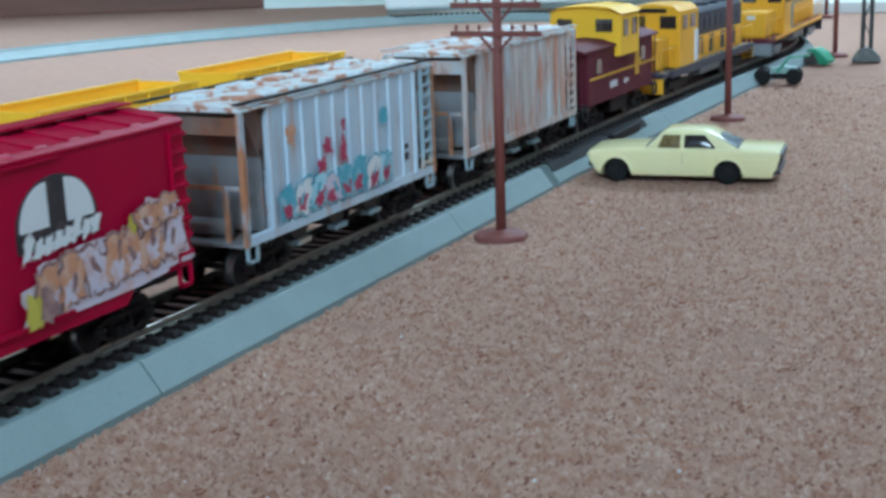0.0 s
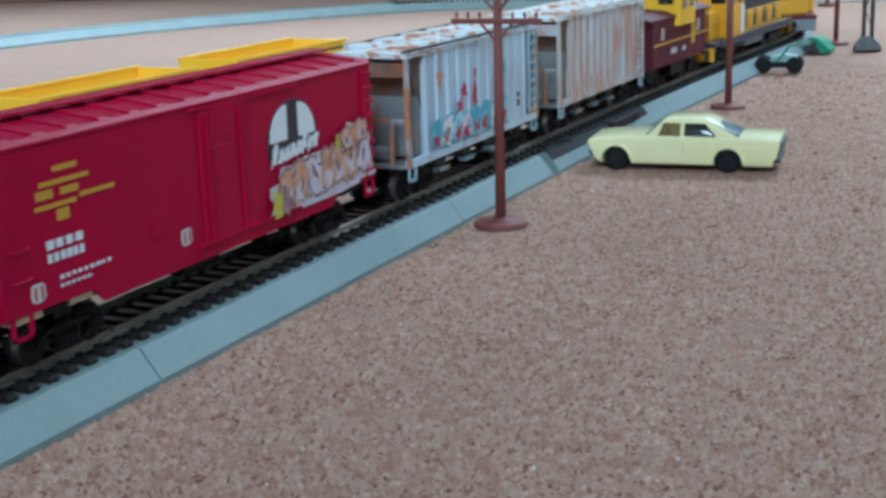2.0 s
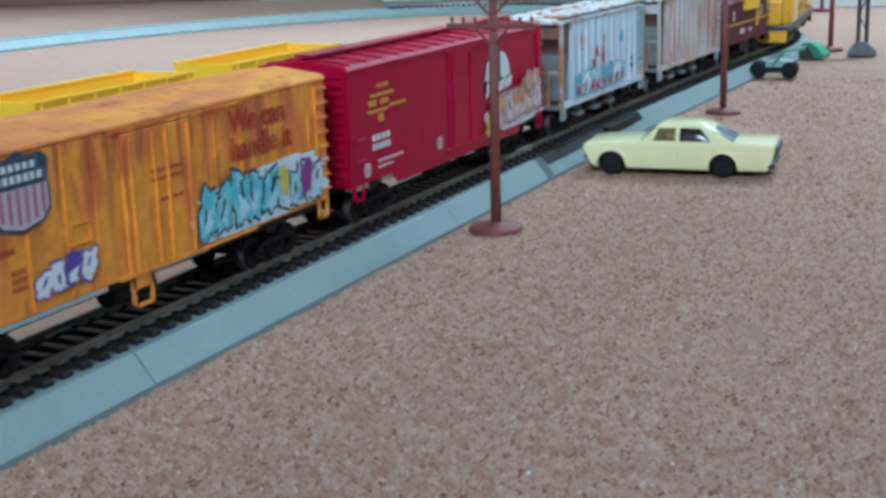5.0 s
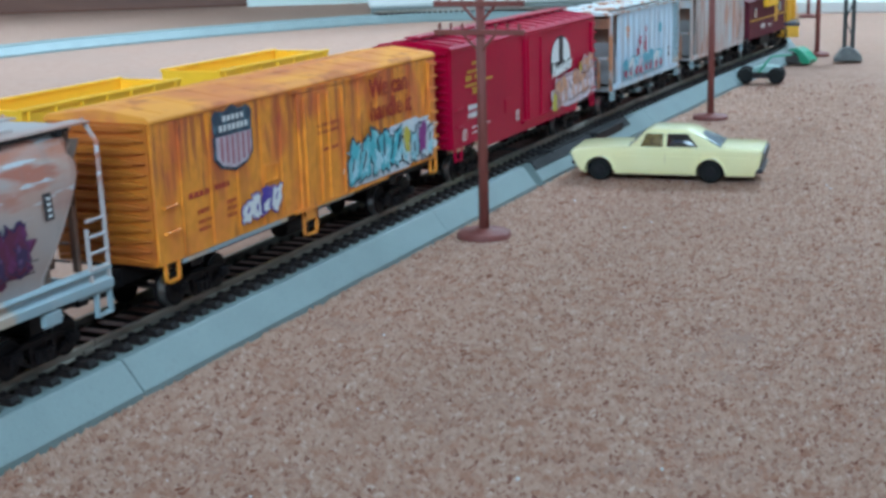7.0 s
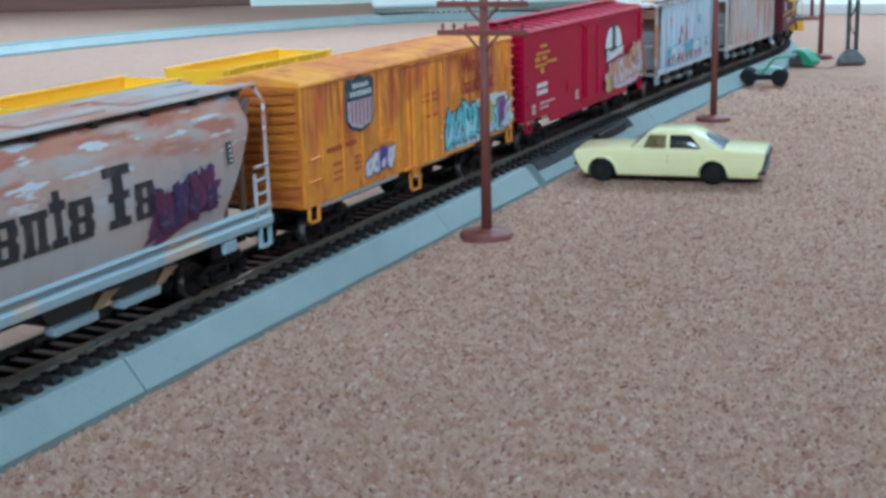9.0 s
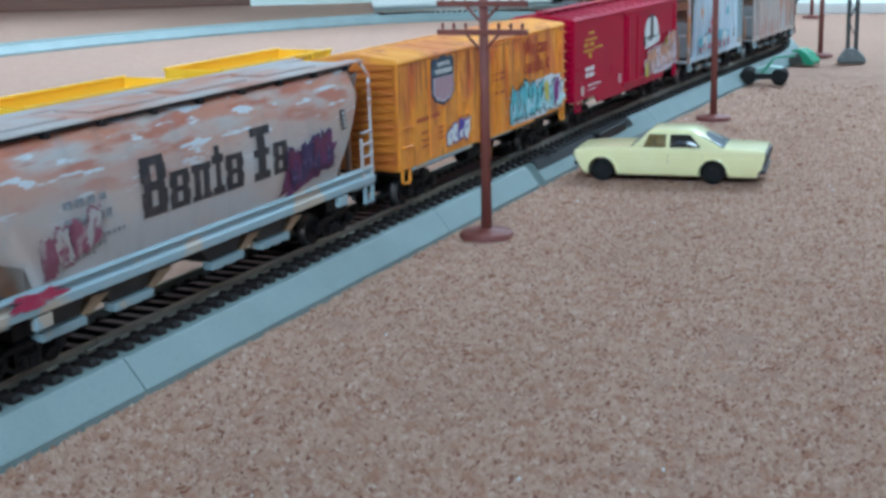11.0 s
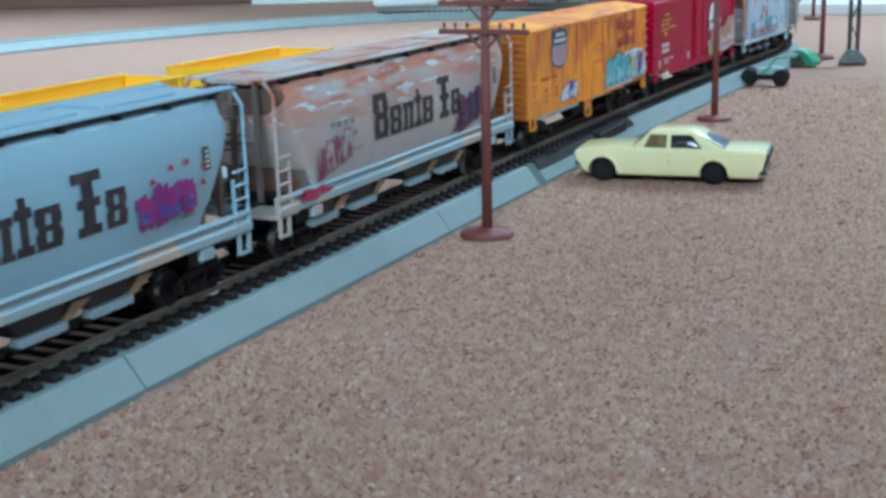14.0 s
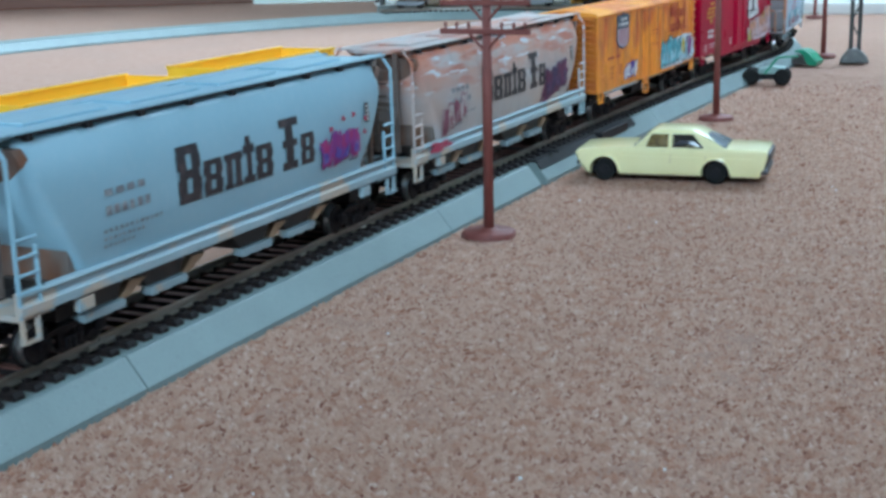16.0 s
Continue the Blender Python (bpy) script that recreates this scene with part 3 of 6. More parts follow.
        rings.append([bm.verts.new(c + nrm * (o - 0.0238) + Vector((0, 0, z))) for o, z in bed])
    for r, q in zip(rings, rings[1:]):
        for i in range(len(bed)):
            bm.faces.new((r[i], r[(i + 1) % len(bed)], q[(i + 1) % len(bed)], q[i]))
    bm.faces.new(rings[0])
    bm.faces.new(rings[-1][::-1])
    bmesh.ops.recalc_face_normals(bm, faces=bm.faces[:])
    part("roadbed_strip", bm, M["bed"], t, "bare pale grey roadbed strip")
    # siding behind the train
    sd = tagged(new("siding"), "straight siding track on grey plastic roadbed", "track", "", "structure")
    bm = bmesh.new()
    prism(bm, [(-0.15 + o, z) for o, z in bed], -0.6, 0.8)
    part("roadbed_section", bm, M["bed"], sd)
    for side in (-1, 1):
        boxes("rail", M["rail"], sd, (-0.15 + side * 0.0087 - 0.0006, -0.15 + side * 0.0087 + 0.0006, -0.6, 0.8, 0.0104, 0.0131), label="worn nickel rail")
    bm = bmesh.new()
    for k in range(int(1.4 / gap)):
        box(bm, -0.1648, -0.1352, -0.598 + k * gap, -0.5947 + k * gap, 0.0084, 0.0105)
    tagged(part("siding_ties", bm, M["tie"], sd), "black plastic ties of the siding", "", "", "stuff")


track()


# ---- train ----
TRAIN = []    # things of the train and their place along the loop
WHEELSETS = []  # turning axles: object, home pose, wheel radius
WHEEL_R = 0.0052


def wheelset_mesh():
    bm = bmesh.new()
    rod(bm, (-0.0105, 0, 0), (0.0105, 0, 0), 0.0011, seg=10)
    for side in (-1, 1):
        rod(bm, (side * 0.0072, 0, 0), (side * 0.0078, 0, 0), 0.0061, seg=24)
        rod(bm, (side * 0.0100, 0, 0), (side * 0.0106, 0, 0), 0.0036, seg=16)
        for k in range(5):
            c, s = math.cos(k * 1.2566), math.sin(k * 1.2566)
            box(bm, side * 0.0101 - 0.0004, side * 0.0101 + 0.0004, c * 0.003 - 0.0004, c * 0.003 + 0.0004, s * 0.003 - 0.0004, s * 0.003 + 0.0004)
    me = mesh_of("wheelset", bm, M["truck"])
    me.materials.append(M["tread"])
    b2 = bmesh.new()
    b2.from_mesh(me)
    n = len(b2.faces)
    for side in (-1, 1):
        rod(b2, (side * 0.0077, 0, 0), (side * 0.0101, 0, 0), WHEEL_R, WHEEL_R * 0.985, seg=28)
        rod(b2, (side * 0.0100, 0, 0), (side * 0.01045, 0, 0), WHEEL_R * 0.97, WHEEL_R * 0.80, seg=28)
    b2.faces.ensure_lookup_table()
    for f in b2.faces[n:]:
        f.material_index = 1 if abs(f.normal.x) < 0.5 else 0
    b2.to_mesh(me)
    b2.free()
    return me


WHEEL_MESH = wheelset_mesh()


def side_frame_mesh():
    bm = bmesh.new()
    prism(bm, [(-0.0125, 0.0066), (-0.006, 0.0080), (0.006, 0.0080), (0.0125, 0.0066), (0.0125, 0.0054), (0.006, 0.0067), (-0.006, 0.0067), (-0.0125, 0.0054)], 0.0109, 0.0123, "x")
    prism(bm, [(-0.0095, 0.0052), (-0.0048, 0.0026), (0.0048, 0.0026), (0.0095, 0.0052), (0.0098, 0.0041), (0.0045, 0.0014), (-0.0045, 0.0014), (-0.0098, 0.0041)], 0.0109, 0.0123, "x")
    for y in (-0.0040, 0.0040):
        box(bm, 0.0110, 0.0122, y - 0.0006, y + 0.0006, 0.0018, 0.0074)
    for y in (-0.0022, 0, 0.0022):
        rod(bm, (0.0127, y, 0.0022), (0.0127, y, 0.0052), 0.001, seg=8)
    for y in (-0.0102, 0.0102):
        box(bm, 0.012, 0.0138, y - 0.0017, y + 0.0017, 0.0038, 0.0068, 0.0004)
        rod(bm, (0.0138, y, 0.0053), (0.0142, y, 0.0053), 0.0011, seg=8)
    return mesh_of("side_frame", bm, M["truck"])


FRAME_MESH = side_frame_mesh()


def truck(parent, y):
    bm = bmesh.new()
    box(bm, -0.011, 0.011, y - 0.0032, y + 0.0032, 0.0042, 0.0084, 0.0004)
    rod(bm, (0, y, 0.008), (0, y, 0.0125), 0.004, seg=12)
    tr = part("truck", bm, M["truck"], parent, "dark four-wheeled truck")
    for a in (0, 180):
        f = new("side_frame", FRAME_MESH)
        f.parent = tr
        f.matrix_local = pose(0, y, 0, 0, 0, a)
    for o in (-0.0102, 0.0102):
        w = new("wheelset", WHEEL_MESH)
        w.parent = tr
        w.matrix_local = pose(0, y + o, 0.0052)
        WHEELSETS.append((w, y + o))


def couplers(parent, half):
    for s in (-1, 1):
        bm = bmesh.new()
        a, b = sorted((s * (half - 0.004), s * (half + 0.0055)))
        box(bm, -0.0012, 0.0012, a, b, 0.0078, 0.0108, 0.0003)
        a, b = sorted((s * (half + 0.004), s * (half + 0.0085)))
        box(bm, -0.0022, 0.0018, a, b, 0.0070, 0.0114, 0.0006)
        part("coupler", bm, M["black"], parent, "black knuckle coupler")


def strips(name, m, parent, fx, bars, label="", lift=0.00025):
    """Thin painted bars (y0, y1, z0, z1) laid on a side whose outline is x = fx(z)."""
    bm = bmesh.new()
    for y0, y1, z0, z1 in bars:
        k = max(1, int((z1 - z0) / 0.002))
        rows = []
        for i in range(k + 1):
            z = z0 + (z1 - z0) * i / k
            rows.append((bm.verts.new((fx(z) + lift, y0, z)), bm.verts.new((fx(z) + lift, y1, z))))
        for p, q in zip(rows, rows[1:]):
            bm.faces.new((p[0], p[1], q[1], q[0]))
    return part(name, bm, m, parent, label)


def slab_shape(name, m, parent, fx, rects, y0, y1, z0, z1, label, lift=0.00025):
    """One joined flat shape of rectangles (left, right, foot, head, from 0 to 1) on a side whose outline is x = fx(z)."""
    us = sorted({u for r in rects for u in r[:2]})
    ws = sorted({w for r in rects for w in r[2:]} | {0.3, 0.5, 0.7})
    bm = bmesh.new()
    at = {}

    def corner(u, w):
        if (u, w) not in at:
            z = z0 + (z1 - z0) * w
            at[u, w] = bm.verts.new((fx(z) + lift, y0 + (y1 - y0) * u, z))
        return at[u, w]
    for u, u2 in zip(us, us[1:]):
        for w, w2 in zip(ws, ws[1:]):
            if any(r[0] <= u and u2 <= r[1] and r[2] <= w and w2 <= r[3] for r in rects):
                bm.faces.new((corner(u, w), corner(u2, w), corner(u2, w2), corner(u, w2)))
    return part(name, bm, m, parent, label)


def patch(name, m, parent, fx, cy, cz, wy, wz, label="", seed=1, lumps=0.18, lift=0.0003, skew=0.0, lean=0.0, foot=0.0):
    """A sprayed patch with a lumpy outline on a side whose outline is x = fx(z)."""
    rnd = random.Random(seed)
    ph = [rnd.uniform(0, 6.28) for _ in range(5)]
    bm = bmesh.new()
    n, k = 44, 5
    mid = bm.verts.new((fx(cz) + lift, cy, cz))
    prev = None
    for j in range(1, k + 1):
        ring = []
        for i in range(n):
            a = 6.2832 * i / n
            r = 1 + lumps * (0.5 * math.sin(3 * a + ph[0]) + 0.5 * math.sin(5 * a + ph[1]) + 0.6 * math.sin(9 * a + ph[2]) + 0.4 * math.sin(14 * a + ph[3]))
            e = 0.55
            ca, sa = math.cos(a), math.sin(a)
            u = math.copysign(abs(ca) ** e, ca) * r * wy / 2 * j / k
            v = math.copysign(abs(sa) ** e, sa) * r * wz / 2 * j / k + skew * u
            v = max(v, foot - cz)
            ring.append(bm.verts.new((fx(cz + v) + lift, cy + u + lean * v, cz + v)))
        for i in range(n):
            q = ring[(i + 1) % n]
            if prev is None:
                bm.faces.new((mid, ring[i], q))
            else:
                bm.faces.new((prev[i], ring[i], q, prev[(i + 1) % n]))
        prev = ring
    return part(name, bm, m, parent, label)


def bubble_tag(parent, fx, y0, y1, z0, z1, n, fills, shade, ink, label, seed, lift=0.0009, rise=0.0, foot=0.0):
    """Sprayed bubble shapes side by side, each with a dark outline, a shaded half, a dark gap and a pale gleam."""
    rnd = random.Random(seed)
    w = (y1 - y0) / n
    for i in range(n):
        cy = y0 + (i + 0.5) * w + rnd.uniform(-0.1, 0.1) * w
        h = (z1 - z0) * rnd.uniform(0.82, 1.05)
        cz = z0 + h / 2 + rise * (cy - y0)
        k, lean = lift + 0.00003 * i, rnd.uniform(-0.35, 0.35)
        o = patch("graffiti", ink, parent, fx, cy, cz, w * 1.16, h * 1.05, label, seed + i, 0.16, k, 0.04, lean, foot)
        patch("spray_fill", fills[i % len(fills)], o, fx, cy, cz, w * 0.98, h * 0.9, "", seed + i, 0.18, k + 0.0002, 0.04, lean, foot)
        patch("spray_shade", shade, o, fx, cy + rnd.uniform(-0.15, 0.15) * w, cz - h * rnd.uniform(0.1, 0.25), w * 0.55, h * 0.42, "", seed + i + 50, 0.3, k + 0.0003, 0.1, lean, foot)
        patch("spray_gap", ink, o, fx, cy + rnd.uniform(-0.2, 0.2) * w, cz + h * rnd.uniform(-0.12, 0.2), w * rnd.uniform(0.14, 0.26), h * rnd.uniform(0.28, 0.45), "", seed + i + 70, 0.25, k + 0.0004, 0.1, lean * 2, foot)


def ladder(parent, m, x, y0, y1, z0, z1, n, out=0.0012, label=""):
    """An upright ladder on a side: two stiles, n rungs."""
    bm = bmesh.new()
    for y in (y0, y1):
        box(bm, x - 0.0002, x + out, y - 0.0004, y + 0.0004, z0, z1)
    for i in range(n):
        z = z0 + (z1 - z0) * (i + 0.5) / n
        box(bm, x + out * 0.3, x + out * 1.3, y0 - 0.0002, y1 + 0.0002, z - 0.00045, z + 0.00045)
    return part("ladder", bm, m, parent, label)


def stirrup(parent, m, x, y, w, z0, z1, label=""):
    bm = bmesh.new()
    t = 0.0009
    box(bm, x - t, x, y - w / 2, y - w / 2 + t, z0, z1)
    box(bm, x - t, x, y + w / 2 - t, y + w / 2, z0, z1)
    box(bm, x - t, x, y - w / 2, y + w / 2, z0, z0 + t)
    return part("step", bm, m, parent, label)


def ribbed_end(parent, m, y, sgn, half, z0, z1, n, label):
    bm = bmesh.new()
    box(bm, -half, half, min(y, y + sgn * 0.0006), max(y, y + sgn * 0.0006), z0, z1)
    panel = part("end_panel", bm, m, parent, label)
    for i in range(n):
        bm = bmesh.new()
        z = z0 + (z1 - z0) * (i + 0.5) / n
        h = (z1 - z0) / n * 0.34
        a, b = sorted((y + sgn * 0.0004, y + sgn * 0.0021))
        prism(bm, [(-half * 0.96, z - h * 0.3), (-half * 0.6, z - h), (half * 0.6, z - h), (half * 0.96, z - h * 0.3), (half * 0.96, z + h * 0.3), (half * 0.6, z + h), (-half * 0.6, z + h), (-half * 0.96, z + h * 0.3)], a, b, "y", 0.0005)
        part("rib", bm, m, panel)
    return panel


def underframe(parent, half, truck_at):
    # the thin far-side strip is added to darken the gap below the car
    boxes("underframe", M["black"], parent, (-0.0022, 0.0022, -half + 0.002, half - 0.002, 0.0085, 0.0135), (-0.0155, 0.0155, -half + 0.004, half - 0.004, 0.0132, 0.0145), (-0.0158, -0.0148, -half + 0.026, half - 0.026, 0.0082, 0.0134),
          (-0.011, 0.011, -truck_at - 0.003, -truck_at + 0.003, 0.0095, 0.0135), (-0.011, 0.011, truck_at - 0.003, truck_at + 0.003, 0.0095, 0.0135))
    bm = bmesh.new()
    rod(bm, (0.007, -0.012, 0.0088), (0.007, 0.006, 0.0088), 0.0032, seg=12)
    part("air_tank", bm, M["truck"], parent)
    boxes("brake_valve", M["truck"], parent, (-0.010, -0.004, 0.012, 0.022, 0.0065, 0.0125), bevel=0.0005)


def flat(x):
    return lambda z: x


def words(text, m, parent, x, y, z, high, label):
    cu = bpy.data.curves.new("words", "FONT")
    cu.body, cu.size, cu.space_line = text, high, 0.85
    cu.extrude, cu.offset = 0.00004, 0.00022
    ob = bpy.data.objects.new("words", cu)
    scene.collection.objects.link(ob)
    bpy.context.view_layer.update()
    me = bpy.data.meshes.new_from_object(ob.evaluated_get(bpy.context.evaluated_depsgraph_get()))
    bpy.data.objects.remove(ob)
    bpy.data.curves.remove(cu)
    me.materials.clear()
    me.materials.append(m)
    o = new("slogan", me)
    o.parent = parent
    o.matrix_local = Matrix.Translation((x, y, z)) @ Matrix(((0, 0, 1, 0), (1, 0, 0, 0), (0, 1, 0, 0), (0, 0, 0, 1)))
    tagged(o, label)
    return o


def bars(y0, y1, z0, z1, n, gap=0.35, seed=0):
    """A run of n unreadable characters as small bars."""
    rnd = random.Random(seed)
    w = (y1 - y0) / n
    return [(y0 + i * w, y0 + (i + 1 - gap * rnd.uniform(0.7, 1.2)) * w, z0, z1) for i in range(n)]


def box_car(kind):
    """A fifty-foot car: kind "reefer" (orange) or "boxcar" (red)."""
    red = kind == "boxcar"
    if red:
        e = thing("boxcar", "deep red ribbed-roof boxcar with sprayed lettering on the rails", "train car", "cars of the train")
        body, roof, endm = M["red"], M["red"], M["red"]
    else:
        e = thing("refrigerator_car", "rust-streaked orange refrigerator car with sprayed lettering", "train car", "cars of the train")
        body, roof, endm = M["orange"], M["orange_roof"], M["orange_end"]
    H, W, top, low = 0.0885, 0.0173, 0.0545, 0.0155
    X = flat(W)
    bm = bmesh.new()
    if red:
        pts = [(-H, low), (-0.058, low), (-0.054, 0.0115), (0.06, 0.0115), (0.064, low), (H, low), (H, top), (-H, top)]
    else:
        pts = [(-H, low), (H, low), (H, top), (-H, top)]
    prism(bm, pts, W - 0.0008, W, "x", 0.0002)
    prism(bm, pts, -W, -W + 0.0008, "x", 0.0002)
    box(bm, -W + 0.0008, W - 0.0008, -H, H, low, top - 0.0004)
    part("body", bm, body, e)
    # roof, slightly peaked, with panels
    bm = bmesh.new()
    prism(bm, [(-W - 0.0004, top - 0.0006), (-W - 0.0004, top + 0.0006), (-W + 0.001, top + 0.0016), (0, top + 0.0036), (W - 0.001, top + 0.0016), (W + 0.0004, top + 0.0006), (W + 0.0004, top - 0.0006)], -H - 0.0004, H + 0.0004, "y", 0.0004)
    rf = part("roof", bm, roof, e)
    n = 15 if red else 11
    for i in range(n):
        y = -H + (i + 0.5) * 2 * H / n
        bm = bmesh.new()
        w = H / n * (0.36 if red else 0.12)
        for s in (-1, 1):
            pr = [(s * 0.0012, top + 0.0033), (s * 0.0012, top + (0.0040 if red else 0.0036)), (s * (W - 0.0012), top + (0.0022 if red else 0.0018)), (s * (W - 0.0004), top + 0.0012)]
            prism(bm, pr, y - w, y + w, "y", 0.0003)
        part("roof_panel", bm, roof, rf)
    if red:
        boxes("running_board", M["red"], rf, (-0.0035, 0.0035, -H + 0.002, H - 0.002, top + 0.0046, top + 0.0052))
    ribbed_end(e, endm, -H, -1, W - 0.0008, low, top, 13, "" if red else "rusted corrugated end")
    ribbed_end(e, endm, H, 1, W - 0.0008, low, top, 13, "")
    # door
    d0, d1 = (-0.0105, 0.0115) if red else (-0.0140, 0.0167)
    bm = bmesh.new()
    box(bm, W - 0.0002, W + 0.0008, d0, d1, low + 0.0005, top - 0.0018, 0.0003)
    door = part("door", bm, body, e)
    if red:
        each("door_panel", body, door, *[(W + 0.0006, W + 0.00095, d0 + 0.0045, d1 - 0.0045, low + 0.006 + k * 0.0115, low + 0.015 + k * 0.0115) for k in range(3)], bevel=0.0001)
    each("lock_rod", body, door, *[(W + 0.0006, W + 0.0015, y - 0.0004, y + 0.0004, low + 0.001, top - 0.003) for y in ((d0 + 0.003, d1 - 0.003) if red else (d0 + 0.003, d0 + 0.0125, d0 + 0.018, d1 - 0.003))])
    each("door_track", body, e, (W - 0.0002, W + 0.0011, d0 - 0.004, d1 + 0.028, low - 0.0002, low + 0.0008), (W - 0.0002, W + 0.0009, d0 - 0.004, d1 + 0.028, top - 0.0014, top - 0.0006))
    # panel seams
    seams = [-0.0766, -0.0626, -0.049, -0.0355, -0.0245, 0.027, 0.040, 0.053, 0.066, 0.0775]
    if not red:
        each("seam", body, e, *[(W - 0.0002, W + 0.0004, y - 0.0003, y + 0.0003, low + 0.001, top - 0.001) for y in seams])
    # grabs, ladders, steps
    side_ladder = boxes("ladder", body, e, (W - 0.0001, W + 0.0009, H - 0.0068, H - 0.006, low + 0.001, top - 0.002))
    end_ladder = boxes("ladder", body, e, (W - 0.0086, W - 0.008, H + 0.0006, H + 0.002, low + 0.001, top - 0.002))
    for i in range(8):
        z = low + 0.0035 + i * 0.0046
        boxes("rung", body, side_ladder, (W - 0.0001, W + 0.0012, H - 0.0062, H - 0.0003, z, z + 0.0008))
        boxes("rung", body, end_ladder, (W - 0.008, W - 0.001, H + 0.001, H + 0.0022, z, z + 0.0008))
    for z in (0.0240, 0.0312):
        bm = bmesh.new()
        rod(bm, (W + 0.001, -0.0855, z), (W + 0.001, -0.0795, z), 0.00035, seg=6)
        box(bm, W - 0.0002, W + 0.001, -0.0857, -0.0852, z - 0.0003, z + 0.0003)
        box(bm, W - 0.0002, W + 0.001, -0.0798, -0.0793, z - 0.0003, z + 0.0003)
        part("grab_iron", bm, body, e)
    stirrup(e, body, W, -0.0828, 0.0068, 0.0100, low)
    stirrup(e, body, W, 0.0855, 0.0058, 0.0098, low)
    underframe(e, H, 0.063)
    if red:
        each("bolster_end", M["tan"], e, (W - 0.004, W - 0.0004, -0.086, -0.076, 0.0138, 0.0156), (W - 0.004, W - 0.0004, -0.066, -0.058, 0.0138, 0.0156), label="bare tan bolster end")
    else:
        each("side_sill", M["sill"], e, (W - 0.0012, W - 0.0002, -0.078, -0.0225, 0.0142, 0.0157), (W - 0.0012, W - 0.0002, -0.004, 0.021, 0.0142, 0.0157), label="dusty pale side sill")
        stirrup(e, body, W + 0.0006, -0.0092, 0.0085, 0.0068, low)
        boxes("step_plate", body, e, (W - 0.0004, W + 0.0006, -0.0135, -0.005, 0.0118, 0.0157))
    truck(e, -0.063)
    truck(e, 0.063)
    couplers(e, H)
    if red:
        boxes("tack_board", M["red"], e, (W - 0.0001, W + 0.0004, -0.0335, -0.0265, 0.0225, 0.0285), bevel=0.0001)
        strips("emblem", M["gold"], e, X, [(-0.0685, -0.0600, 0.0470, 0.0484), (-0.0735, -0.0560, 0.0440, 0.0452), (-0.0750, -0.0690, 0.0410, 0.0432), (-0.0665, -0.0600, 0.0412, 0.0430), (-0.0758, -0.0610, 0.0386, 0.0398), (-0.0600, -0.0470, 0.0394, 0.0406), (-0.0685, -0.0640, 0.0352, 0.0380)], "yellow emblem of plain strokes")
        strips("marking", M["white"], e, X, bars(-0.073, -0.0595, 0.0290, 0.0312, 4, 0.25, 1) + bars(-0.073, -0.0595, 0.0258, 0.028, 6, 0.25, 2) + bars(-0.0695, -0.0500, 0.0212, 0.0222, 9, 0.4, 3) + bars(-0.0695, -0.058, 0.0192, 0.02, 6, 0.4, 4), "small white markings")
        for y in (-0.0773, -0.0193):
            patch("round_mark", M["white"], e, X, y, 0.0199, 0.0048, 0.0046, "white round mark", 3, 0.02)
            strips("round_mark_cross", M["ink_red"], e, X, [(y - 0.0016, y - 0.0006, 0.0182, 0.0216), (y + 0.0006, y + 0.0016, 0.0182, 0.0216)], lift=0.0005)
        # arch-shaped emblem and the sprayed lettering below
        bm = bmesh.new()
        pts = [(0.0235, 0.0330), (0.0515, 0.0330)] + [(0.0375 + 0.014 * math.cos(a), 0.0375 + 0.0122 * math.sin(a)) for a in [i * math.pi / 14 for i in range(15)]]
        prism(bm, pts, W, W + 0.0003, "x")
        part("arch_emblem", bm, M["ink"], e, "black and white arched emblem")
        for s in (-1, 1):
            bm = bmesh.new()
            pts = [(0.0375 + s * 0.0032, 0.0378), (0.0375 + s * 0.0128, 0.0378)] + [(0.0375 + s * (0.0032 + 0.0096 * math.cos(a)), 0.0380 + 0.0104 * math.sin(a)) for a in [i * math.pi / 20 for i in range(11)]]
            prism(bm, pts, W + 0.0002, W + 0.0005, "x")
            part("emblem_field", bm, M["white"], e)
        for k in range(8):
            y = 0.0262 + k * 0.0034
            patch("emblem_scroll", M["white"], e, X, y, 0.0330 + 0.10 * (y - 0.0262) + (0.0012 if k in (0, 5) else 0.0), 0.0031, 0.0062 if k in (0, 5) else 0.0044, "white blocks of the scroll across the emblem", 8 + k, 0.2, 0.0008, 0.1, 0.3)
        patch("graffiti_edge", M["lilac"], e, X, 0.0548, 0.0228, 0.0625, 0.0160, "pale lilac ground of the sprayed shapes", 11, 0.1, 0.0007, 0.03, 0.0, 0.0153)
        patch("graffiti_edge", M["lilac"], e, X, 0.0740, 0.0300, 0.0180, 0.0130, "", 12, 0.14, 0.00075, 0.0, 0.2)
        bubble_tag(e, X, 0.0268, 0.0845, 0.0160, 0.0302, 7, (M["salmon"], M["salmon"], M["lilac"], M["salmon"]), M["lilac"], M["umber"], "salmon-pink sprayed bubble shape", 130, 0.0009, 0.07, 0.0157)
        bubble_tag(e, X, 0.0640, 0.0810, 0.0285, 0.0355, 2, (M["salmon"],), M["lilac"], M["umber"], "salmon-pink sprayed bubble shape", 150, 0.0016, 0.12)
        patch("graffiti", M["umber"], e, X, 0.0300, 0.0200, 0.0050, 0.0080, "brown sprayed patch", 16, 0.25, 0.0017)
        patch("graffiti", M["yellow_spray"], e, X, 0.0252, 0.0190, 0.0050, 0.0090, "yellow sprayed patch", 13, 0.2, 0.0016, 0.0, 0.0, 0.0153)
